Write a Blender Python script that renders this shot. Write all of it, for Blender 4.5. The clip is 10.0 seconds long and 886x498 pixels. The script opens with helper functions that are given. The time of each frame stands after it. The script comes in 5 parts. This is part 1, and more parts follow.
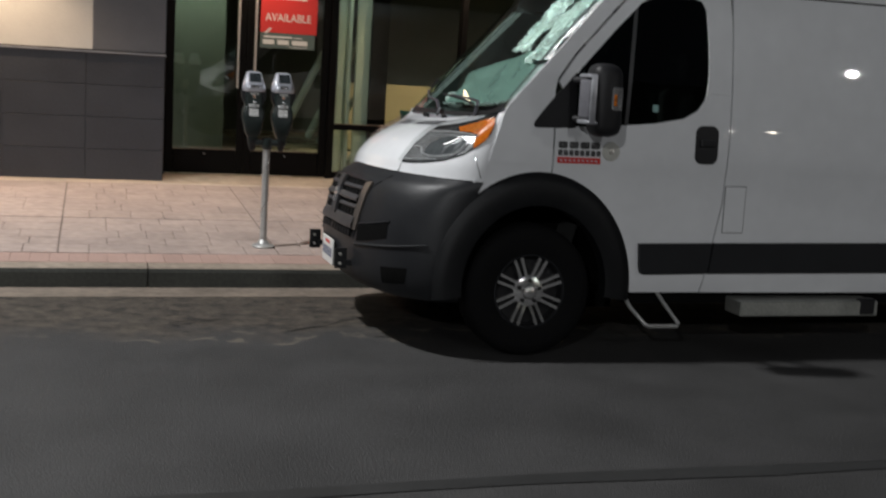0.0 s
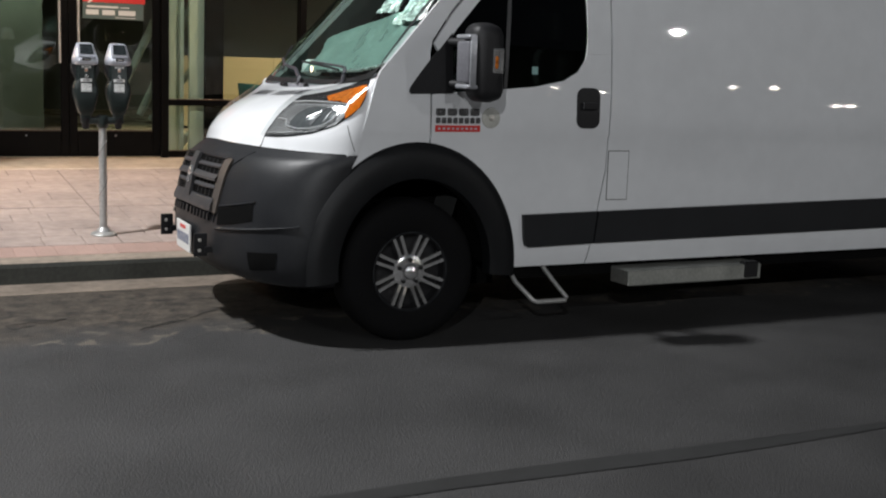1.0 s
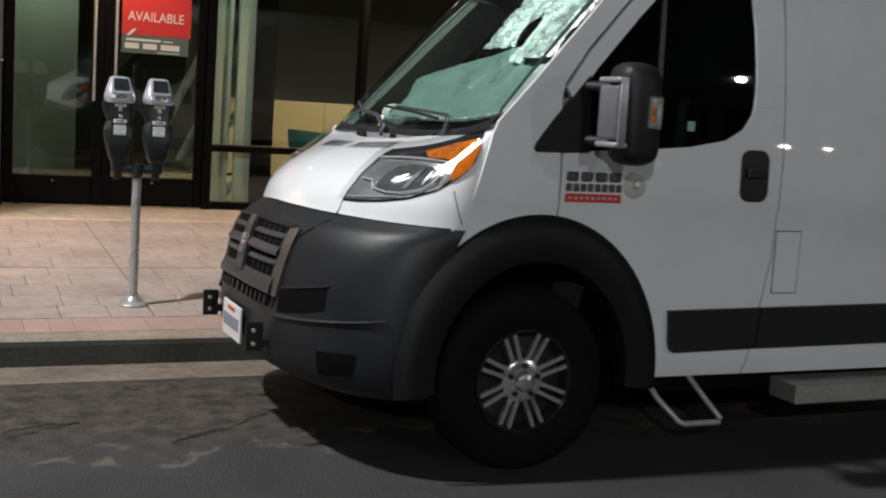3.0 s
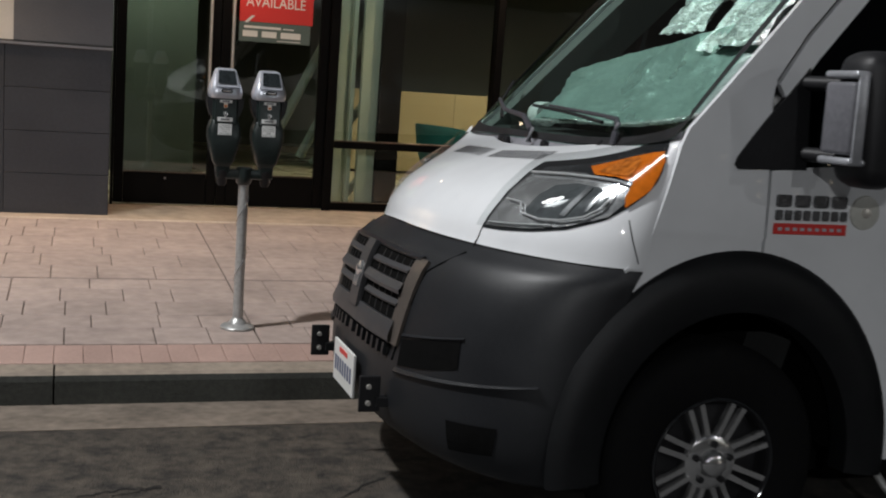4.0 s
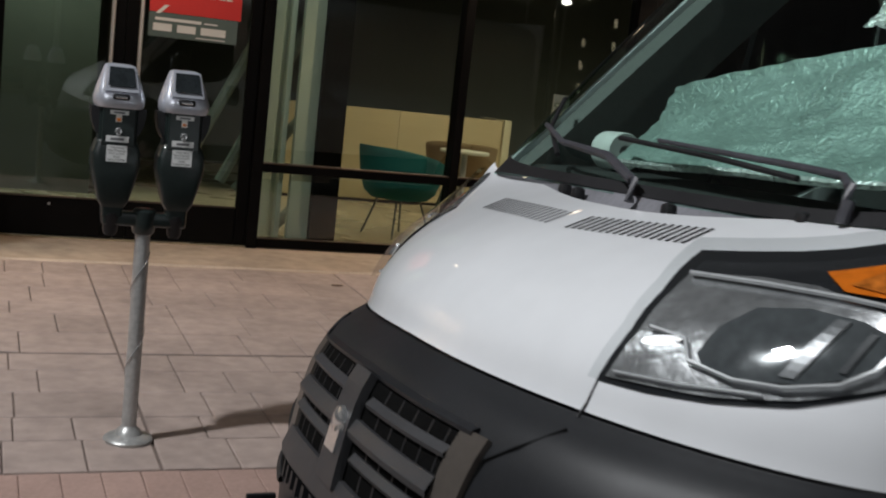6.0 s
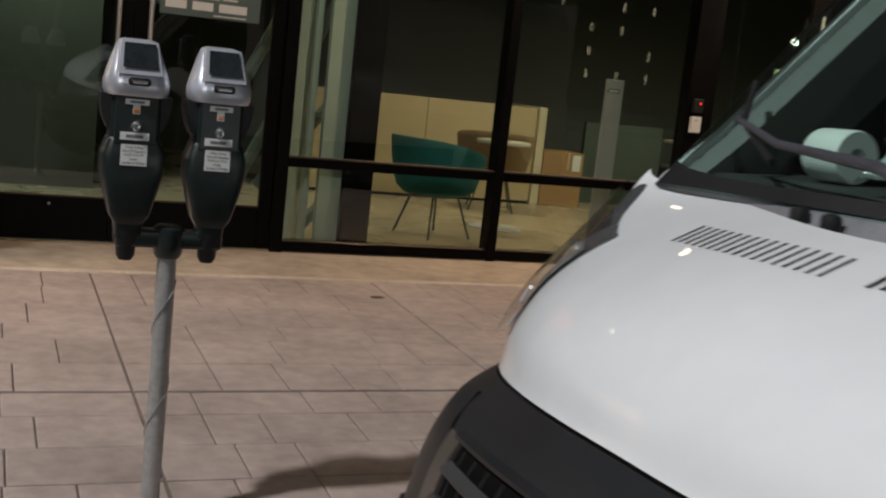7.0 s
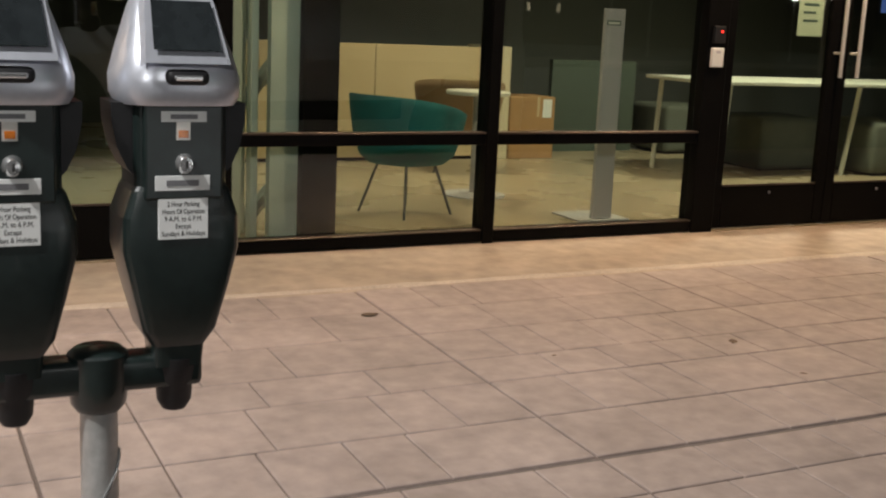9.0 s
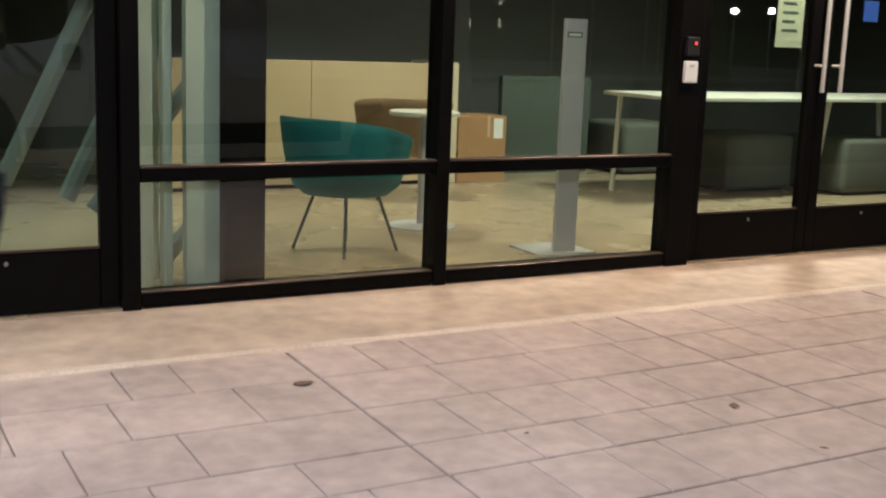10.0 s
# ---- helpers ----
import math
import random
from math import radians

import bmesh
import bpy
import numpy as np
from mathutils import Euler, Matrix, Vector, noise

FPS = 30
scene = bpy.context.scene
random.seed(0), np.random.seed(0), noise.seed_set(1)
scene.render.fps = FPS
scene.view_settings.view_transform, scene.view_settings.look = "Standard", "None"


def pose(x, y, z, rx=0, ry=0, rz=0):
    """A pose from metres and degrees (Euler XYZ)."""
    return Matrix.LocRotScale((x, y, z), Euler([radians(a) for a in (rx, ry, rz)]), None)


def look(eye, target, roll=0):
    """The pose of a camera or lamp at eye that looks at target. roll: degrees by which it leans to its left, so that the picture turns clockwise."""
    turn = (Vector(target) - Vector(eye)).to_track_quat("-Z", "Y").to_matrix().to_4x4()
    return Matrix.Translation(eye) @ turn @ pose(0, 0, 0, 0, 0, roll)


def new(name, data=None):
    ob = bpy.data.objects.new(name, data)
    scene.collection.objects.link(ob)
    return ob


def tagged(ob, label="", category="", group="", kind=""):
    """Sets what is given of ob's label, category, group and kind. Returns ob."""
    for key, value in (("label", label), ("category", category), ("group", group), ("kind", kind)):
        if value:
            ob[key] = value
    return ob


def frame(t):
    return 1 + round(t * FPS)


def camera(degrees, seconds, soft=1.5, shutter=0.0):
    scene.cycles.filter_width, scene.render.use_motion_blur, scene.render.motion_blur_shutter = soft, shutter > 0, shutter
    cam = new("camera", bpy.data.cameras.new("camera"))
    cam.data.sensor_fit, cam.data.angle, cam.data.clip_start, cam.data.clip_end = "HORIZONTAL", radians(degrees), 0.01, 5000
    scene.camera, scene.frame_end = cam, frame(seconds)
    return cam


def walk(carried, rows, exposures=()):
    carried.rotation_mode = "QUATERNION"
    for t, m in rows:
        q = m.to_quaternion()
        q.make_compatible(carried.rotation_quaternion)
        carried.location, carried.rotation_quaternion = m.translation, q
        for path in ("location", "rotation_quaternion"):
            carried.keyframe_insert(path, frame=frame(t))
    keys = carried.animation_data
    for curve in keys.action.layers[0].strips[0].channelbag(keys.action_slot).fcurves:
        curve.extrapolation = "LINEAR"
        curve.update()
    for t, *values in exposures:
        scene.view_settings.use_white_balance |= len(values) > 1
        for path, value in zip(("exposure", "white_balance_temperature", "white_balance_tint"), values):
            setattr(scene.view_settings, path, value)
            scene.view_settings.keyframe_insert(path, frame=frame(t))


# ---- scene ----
cam = camera(42.0, 10.0, soft=2.0, shutter=0.4)
PATH = [
    (0, (0.347, 0.709, 1.697), (0.934, 2.592, 1.363), 3.7),
    (0.5, (0.296, 0.919, 1.693), (1.004, 2.745, 1.289), 2.4),
    (1, (0.288, 1.256, 1.632), (1.148, 3.025, 1.267), 2.6),
    (1.5, (0.378, 1.508, 1.608), (1.209, 3.309, 1.346), 3.7),
    (2, (0.397, 1.878, 1.582), (1.223, 3.682, 1.332), 3.6),
    (2.2, (0.423, 2.02, 1.595), (1.266, 3.812, 1.315), 3.6),
    (3.5, (0.643, 3.121, 1.556), (1.398, 4.951, 1.271), 5.3),
    (4, (0.802, 3.614, 1.58), (1.415, 5.491, 1.261), 4.2),
    (4.5, (0.834, 4.082, 1.531), (1.459, 5.95, 1.183), 4.8),
    (5, (0.959, 4.56, 1.516), (1.61, 6.423, 1.187), 5.5),
    (5.2, (0.985, 4.725, 1.521), (1.647, 6.588, 1.217), 5.8),
    (6.3, (1.12, 5.684, 1.516), (1.888, 7.512, 1.25), 6.2),
    (6.5, (1.132, 5.869, 1.495), (1.885, 7.706, 1.253), 6.4),
    (7, (1.147, 6.353, 1.475), (1.897, 8.182, 1.171), 6.2),
    (7.5, (1.225, 6.824, 1.481), (1.858, 8.69, 1.139), 5.8),
    (8, (1.285, 7.279, 1.473), (1.973, 9.122, 1.111), 4.3),
    (8.5, (1.368, 7.701, 1.474), (2.197, 9.474, 1.061), 3.6),
    (9, (1.365, 7.917, 1.457), (2.243, 9.67, 1.061), 2.6),
    (9.5, (1.469, 8.313, 1.435), (2.462, 10.004, 1.044), 2.6),
    (10, (1.708, 8.629, 1.433), (2.668, 10.334, 1.07), 2.1),
]
walk(cam, [(t, look(eye, target, roll)) for t, eye, target, roll in PATH],
     [(0.0, -0.12, 6600, 10), (0.5, 0.08, 6600, 10), (1.0, 0.38, 6550, 10), (2.0, 0.24, 6600, 10), (3.5, -0.05, 6650, 10), (4.0, -0.28, 6550, 10), (4.5, -0.35, 6550, 10), (5.0, -0.3, 6500, 10), (6.5, -0.62, 6450, 10), (7.0, -0.6, 6600, 10), (7.5, -0.25, 6900, 10),
      (8.0, -0.2, 7400, 10), (8.5, -0.5, 7800, 10), (9.0, -0.02, 6800, 10), (9.5, 0.34, 6150, 10), (10.0, 0.42, 5800, 10)])

# ---- world and lights ----
world = bpy.data.worlds.new("night")
world.use_nodes = True
scene.world = world
wb = world.node_tree.nodes["Background"]
wb.inputs["Color"].default_value = (0.55, 0.62, 0.75, 1)
wb.inputs["Strength"].default_value = 0.022


def lamp(name, kind, place, target, power, color, size=0.3, spot=None, size_y=None):
    data = bpy.data.lights.new(name, kind)
    data.energy, data.color = power, color
    if kind == "AREA":
        data.size = size
        if size_y:
            data.shape, data.size_y = "RECTANGLE", size_y
    else:
        data.shadow_soft_size = size
    if kind == "SPOT":
        data.spot_size, data.spot_blend = radians(spot or 120), 0.6
    ob = new(name, data)
    ob.matrix_world = look(place, target)
    return ob


WARM = (1.0, 0.74, 0.50)
# street lamps on the near kerb side and across the street
COOL = (0.97, 0.985, 1.0)
lamp("street_light", "SPOT", (-3.1, 7.7, 8.2), (0.2, 8.0, 0), 3750, COOL, 0.22, 71)
lamp("street_light", "SPOT", (-3.5, 11.6, 8.4), (1.5, 8.0, 0), 180, COOL, 0.5, 150)
lamp("street_light", "SPOT", (19.0, -12.0, 8.2), (9.0, 6.5, 0.5), 950, COOL, 0.13, 150)
lamp("street_light", "SPOT", (3.0, -12.0, 8.2), (3.0, 6.5, 0.5), 1100, COOL, 0.13, 150)
lamp("street_light", "SPOT", (-8.5, -12.0, 8.2), (-3.0, 6.5, 0.5), 2900, COOL, 0.13, 150)
# canopy downlights over the shop front, and the wall washer by the pier
for cx, power in ((2.0, 62), (4.3, 112), (6.6, 190)):
    lamp("canopy_light", "SPOT", (cx, 12.95, 2.93), (cx, 12.9, 0), power, WARM, 0.05, 125)
lamp("wall_light", "SPOT", (-0.9, 12.55, 2.9), (-0.9, 12.85, 0), 230, WARM, 0.05, 120)
# lamps inside the shop
lamp("room_light", "SPOT", (5.2, 15.9, 3.1), (5.2, 15.6, 0), 270, (1.0, 0.82, 0.58), 0.25, 105)
lamp("room_light", "SPOT", (8.4, 15.0, 3.1), (8.5, 15.6, 0), 520, (1.0, 0.9, 0.7), 0.25, 150)
lamp("room_light", "SPOT", (1.6, 15.6, 3.1), (1.6, 16.0, 0.6), 240, (0.86, 1.0, 0.84), 0.3, 120)
# added spot without a fitting, only to brighten the pale column
lamp("room_light", "SPOT", (3.12, 13.64, 3.1), (3.12, 13.66, 0), 46, (0.88, 1.0, 0.9), 0.06, 50)


# ---- materials ----
def mat(name, base, rough=0.5, metal=0.0, vary=0.15, scale=6.0, fine=60.0, bump=0.0, bump_scale=120.0, coat=0.0, tint=None, rvar=0.1, spec=0.5, rand=0.0, placed=False):
    """A surface with stains at a large scale, grain at a small one, and fine relief."""
    m = bpy.data.materials.new(name)
    m.use_nodes = True
    nt = m.node_tree
    N, L = nt.nodes, nt.links
    b = N["Principled BSDF"]
    co = N.new("ShaderNodeNewGeometry").outputs["Position"] if placed else N.new("ShaderNodeTexCoord").outputs["Object"]
    big, small = N.new("ShaderNodeTexNoise"), N.new("ShaderNodeTexNoise")
    big.inputs["Scale"].default_value, big.inputs["Detail"].default_value = scale, 5
    small.inputs["Scale"].default_value, small.inputs["Detail"].default_value = fine, 3
    L.new(co, big.inputs["Vector"])
    L.new(co, small.inputs["Vector"])
    add = N.new("ShaderNodeMath")
    add.operation = "ADD"
    L.new(big.outputs["Fac"], add.inputs[0])
    L.new(small.outputs["Fac"], add.inputs[1])
    val = add.outputs[0]
    if rand:
        info = N.new("ShaderNodeObjectInfo")
        r = N.new("ShaderNodeMath")
        r.operation, r.inputs[1].default_value = "MULTIPLY_ADD", rand
        L.new(info.outputs["Random"], r.inputs[0])
        L.new(val, r.inputs[2])
        val = r.outputs[0]
    ramp = N.new("ShaderNodeMapRange")
    ramp.inputs["From Min"].default_value, ramp.inputs["From Max"].default_value = 0.55, 1.45 + rand
    ramp.inputs["To Min"].default_value, ramp.inputs["To Max"].default_value = 0, 1
    L.new(val, ramp.inputs["Value"])
    mix = N.new("ShaderNodeMix")
    mix.data_type = "RGBA"
    lo = [c * (1 - vary) for c in base]
    hi = [min(1, c * (1 + vary)) for c in (tint or base)]
    mix.inputs["A"].default_value, mix.inputs["B"].default_value = (*lo, 1), (*hi, 1)
    L.new(ramp.outputs[0], mix.inputs["Factor"])
    L.new(mix.outputs["Result"], b.inputs["Base Color"])
    rr = N.new("ShaderNodeMapRange")
    rr.inputs["To Min"].default_value, rr.inputs["To Max"].default_value = max(0, rough - rvar), min(1, rough + rvar)
    L.new(big.outputs["Fac"], rr.inputs["Value"])
    L.new(rr.outputs[0], b.inputs["Roughness"])
    b.inputs["Metallic"].default_value = metal
    b.inputs["Coat Weight"].default_value = coat
    b.inputs["Coat Roughness"].default_value = 0.02
    b.inputs["Specular IOR Level"].default_value = spec
    if bump:
        g = N.new("ShaderNodeTexNoise")
        g.inputs["Scale"].default_value, g.inputs["Detail"].default_value = bump_scale, 4
        L.new(co, g.inputs["Vector"])
        bp = N.new("ShaderNodeBump")
        bp.inputs["Strength"].default_value, bp.inputs["Distance"].default_value = min(1, bump), 0.01
        L.new(g.outputs["Fac"], bp.inputs["Height"])
        L.new(bp.outputs[0], b.inputs["Normal"])
    return m


def glass(name, tint, gloss_min=0.04):
    """A clear pane: what lies behind, tinted, under a mirror that grows towards grazing angles."""
    m = bpy.data.materials.new(name)
    m.use_nodes = True
    nt = m.node_tree
    N, L = nt.nodes, nt.links
    N.remove(N["Principled BSDF"])
    tr, gl, mx, fr = N.new("ShaderNodeBsdfTransparent"), N.new("ShaderNodeBsdfGlossy"), N.new("ShaderNodeMixShader"), N.new("ShaderNodeLayerWeight")
    tr.inputs["Color"].default_value = (*tint, 1)
    gl.inputs["Roughness"].default_value = 0.01
    fr.inputs["Blend"].default_value = 0.5
    rise = N.new("ShaderNodeMath")
    rise.operation, rise.inputs[1].default_value = "POWER", 5.0
    L.new(fr.outputs["Facing"], rise.inputs[0])
    add = N.new("ShaderNodeMath")
    add.operation, add.inputs[1].default_value, add.inputs[2].default_value = "MULTIPLY_ADD", 0.85, 0.04 + gloss_min
    L.new(rise.outputs[0], add.inputs[0])
    L.new(add.outputs[0], mx.inputs["Fac"])
    L.new(tr.outputs[0], mx.inputs[1])
    L.new(gl.outputs[0], mx.inputs[2])
    L.new(mx.outputs[0], N["Material Output"].inputs["Surface"])
    return m


def glow(name, color, strength):
    m = bpy.data.materials.new(name)
    m.use_nodes = True
    b = m.node_tree.nodes["Principled BSDF"]
    b.inputs["Base Color"].default_value = (*color, 1)
    b.inputs["Emission Color"].default_value = (*color, 1)
    b.inputs["Emission Strength"].default_value = strength
    return m


WHITE = mat("white_paint", (0.74, 0.755, 0.775), 0.5, vary=0.05, scale=2, fine=9, coat=0.8, rvar=0.08, spec=0.25)
COWL = mat("cowl_plastic", (0.2, 0.2, 0.22), 0.5, vary=0.3, scale=7, bump=0.1, bump_scale=400)
ARM = mat("wiper_grey", (0.055, 0.055, 0.065), 0.4, vary=0.3, scale=12)
GRILLEBAR = mat("grille_grey", (0.042, 0.042, 0.045), 0.45, vary=0.15, scale=9)
LAMPGLASS = mat("projector_glass", (0.10, 0.11, 0.115), 0.08, 0.2, vary=0.3, scale=20, coat=0.8)
GREYPL = mat("grey_plastic", (0.0150, 0.0160, 0.0182), 0.42, vary=0.2, scale=5, fine=80, bump=0.08, bump_scale=600, spec=0.32)
CHAIRLEG = mat("chair_leg_paint", (0.05, 0.07, 0.07), 0.4, 0.3, vary=0.1)
BLACKPL = mat("black_plastic", (0.013, 0.013, 0.0145), 0.5, vary=0.3, bump=0.05, bump_scale=500, spec=0.35)
# near-black: the shade inside openings and under the van, put into the colour
DARK = mat("shade_black", (0.005, 0.005, 0.005), 0.9, vary=0.4, scale=8, spec=0.04)
RUBBER = mat("tyre_rubber", (0.005, 0.005, 0.0055), 0.8, vary=0.3, bump=0.1, bump_scale=200, spec=0.12)
CHROME = mat("chrome", (0.72, 0.72, 0.72), 0.16, 0.85, vary=0.06, rvar=0.06)
BRONZE = mat("grille_trim", (0.10, 0.087, 0.077), 0.35, 0.3, vary=0.15)
AMBER = mat("amber_lens", (0.70, 0.17, 0.012), 0.12, vary=0.2, scale=30, coat=1)
LAMPIN = mat("lamp_housing", (0.60, 0.61, 0.62), 0.2, 0.8, vary=0.35, scale=18, bump=0.25, bump_scale=26)
LAMPRIM = mat("lamp_rim_grey", (0.10, 0.105, 0.11), 0.25, 0.3, vary=0.2, scale=14)
AMBERDK = mat("amber_smoke", (0.52, 0.15, 0.02), 0.12, vary=0.5, scale=60, coat=1)
LAMPBAR = mat("lamp_bright_trim", (0.66, 0.67, 0.68), 0.2, 0.35, vary=0.1)
LAMPDK = mat("lamp_bezel", (0.03, 0.032, 0.035), 0.12, 0.3, vary=0.2)
LENS = glass("lamp_lens", (0.86, 0.88, 0.88), 0.06)
WSCREEN = glass("windscreen_glass", (0.62, 0.86, 0.77), 0.03)
CABGLASS = glass("cab_glass", (0.22, 0.25, 0.24), 0.03)
SHOPGLASS = glass("shop_glass", (0.80, 0.86, 0.79), 0.03)
FOIL = mat("foil_sunshade", (0.76, 0.80, 0.78), 0.26, 0.65, vary=0.3, scale=9, bump=0.9, bump_scale=80)
FLARE = mat("flare_plastic", (0.0072, 0.0078, 0.0088), 0.48, vary=0.25, scale=6, bump=0.08, bump_scale=500, spec=0.22)
# same foil for the lower fold, its dimness behind green glass put into the colour
FOILDIM = mat("foil_dimmed", (0.38, 0.50, 0.47), 0.3, 0.5, vary=0.3, scale=5, fine=70, bump=0.6, bump_scale=110)
TRIM = mat("grey_cab_trim", (0.11, 0.115, 0.11), 0.6, vary=0.1)
DASH = mat("dashboard", (0.035, 0.036, 0.036), 0.6, vary=0.2)
PAPER = mat("white_paper", (0.72, 0.73, 0.72), 0.6, vary=0.04)
PLATEM = mat("plate_white", (0.7, 0.7, 0.68), 0.35, vary=0.05)
INKBLUE = mat("plate_ink", (0.05, 0.07, 0.16), 0.5, vary=0.1)
RED = mat("sign_red", (0.62, 0.035, 0.03), 0.45, vary=0.06)
SIGNGREY = mat("sign_slate", (0.10, 0.14, 0.13), 0.45, vary=0.08)
INK = mat("black_ink", (0.02, 0.02, 0.02), 0.6, vary=0.1)
STEEL = mat("brushed_steel", (0.74, 0.71, 0.66), 0.32, 0.55, vary=0.08, fine=120)
GALV = mat("galvanised_post", (0.42, 0.42, 0.41), 0.4, 0.45, vary=0.25, scale=18, bump=0.1, bump_scale=60)
METERGR = mat("meter_green_black", (0.011, 0.018, 0.017), 0.34, vary=0.3, scale=12, coat=0.3)
METERSI = mat("meter_silver", (0.66, 0.68, 0.75), 0.32, 0.6, vary=0.1, scale=14)
SCREEN = mat("dark_display", (0.02, 0.024, 0.026), 0.1, vary=0.3, scale=20, coat=0.5)
FRAME = mat("dark_bronze_frame", (0.004, 0.0036, 0.0034), 0.42, 0.0, vary=0.3, fine=90, spec=0.08)
# dimmed copy of the pale column paint; weak light on the braces painted in
BRACE = mat("pale_paint_dimmed", (0.25, 0.28, 0.25), 0.5, vary=0.1, scale=4)
PRINT = mat("grey_print", (0.16, 0.16, 0.17), 0.6, vary=0.3, scale=200)
BRACKET = mat("bracket_silver", (0.42, 0.43, 0.46), 0.35, 0.5, vary=0.15, scale=14)
MIRRORPAD = mat("mirror_pad_grey", (0.13, 0.13, 0.145), 0.5, vary=0.3, scale=7, bump=0.1, bump_scale=400)
BADGE = mat("badge_dark_chrome", (0.17, 0.17, 0.175), 0.25, 0.6, vary=0.4, scale=40)
LEAF = mat("dry_leaf_brown", (0.13, 0.08, 0.05), 0.8, vary=0.3, scale=60)
EDGE = mat("apron_edge_pale", (0.50, 0.42, 0.35), 0.7, vary=0.3, scale=5, fine=60, bump=0.2, bump_scale=60, placed=True)
# frame tops: light falling from above is put into this paler bronze
FRAMETOP = mat("bronze_lit_top", (0.10, 0.075, 0.06), 0.35, 0.6, vary=0.2)
TILE = mat("dark_tile", (0.040, 0.042, 0.050), 0.42, vary=0.3, scale=2.5, fine=40, bump=0.06, bump_scale=70, rand=0.25, placed=True)
LEDGE = mat("ledge_metal", (0.30, 0.30, 0.32), 0.4, 0.6, vary=0.15)
PANELW = mat("pale_render", (0.66, 0.64, 0.60), 0.7, vary=0.06, bump=0.05, bump_scale=150)
PANELG = mat("grey_panel", (0.135, 0.137, 0.148), 0.55, vary=0.1)
WALL = mat("plain_wall", (0.12, 0.115, 0.11), 0.8, vary=0.2, bump=0.1)
CONC = mat("kerb_concrete", (0.27, 0.22, 0.175), 0.8, vary=0.4, scale=3, fine=22, bump=0.25, bump_scale=90)
KERBFACE = mat("kerb_face_dark", (0.034, 0.036, 0.031), 0.8, vary=0.5, scale=3, fine=40, bump=0.25, bump_scale=90)
GUTTER = mat("gutter_concrete", (0.17, 0.138, 0.11), 0.8, vary=0.6, scale=2.5, fine=18, bump=0.3, bump_scale=80)
SLAB = mat("stamped_slab", (0.365, 0.29, 0.258), 0.72, vary=0.34, scale=2.6, fine=13, bump=0.6, bump_scale=15, rand=0.16, placed=True)
JOINT = mat("joint_mortar", (0.175, 0.138, 0.12), 0.9, vary=0.3, scale=6, bump=0.2)
BRICK = mat("kerb_brick", (0.39, 0.262, 0.222), 0.75, vary=0.22, scale=5, bump=0.3, bump_scale=50, rand=0.35, placed=True)
APRON = mat("apron_concrete", (0.42, 0.335, 0.265), 0.78, vary=0.3, scale=2.6, fine=9, bump=0.15, bump_scale=40)
INFLOOR = mat("polished_floor", (0.36, 0.29, 0.20), 0.28, vary=0.25, scale=1.5, fine=20)
INWALL = mat("room_wall", (0.10, 0.103, 0.093), 0.8, vary=0.1)
DARKWALL = mat("dark_partition", (0.004, 0.004, 0.004), 0.9, vary=0.2, spec=0.02)
PALE = mat("pale_column_paint", (0.62, 0.68, 0.61), 0.5, vary=0.08, scale=3)
DESKP = mat("tan_desk_panel", (0.52, 0.40, 0.25), 0.5, vary=0.08, scale=3)
TEAL = mat("teal_fabric", (0.012, 0.16, 0.18), 0.75, vary=0.15, scale=12, bump=0.2, bump_scale=400)
TAN = mat("tan_fabric", (0.28, 0.18, 0.10), 0.8, vary=0.15, bump=0.2, bump_scale=300)
CARD = mat("cardboard", (0.36, 0.20, 0.09), 0.8, vary=0.12, scale=8)
POUF = mat("grey_felt", (0.11, 0.118, 0.10), 0.9, vary=0.2, scale=10, bump=0.25, bump_scale=250)
STAND = mat("stand_grey", (0.46, 0.46, 0.50), 0.4, vary=0.05)
TABLE = mat("white_laminate", (0.66, 0.66, 0.60), 0.4, vary=0.04)
CRACK = mat("crack_dirt", (0.010, 0.009, 0.008), 0.9, vary=0.3, scale=20)
TAR = mat("tar_seal", (0.022, 0.022, 0.022), 0.6, vary=0.3, scale=6)
HEADGLOW = glow("lamp_glow", (1.0, 0.93, 0.82), 60)
LENSGLOW = glow("street_lens_glow", (1.0, 0.95, 0.88), 4)
REDLED = glow("red_led", (1.0, 0.03, 0.02), 3)
WINGLOW = glow("lit_window", (1.0, 0.86, 0.62), 2.0)
DOWNGLOW = glow("downlight_glow", (1.0, 0.8, 0.55), 8)


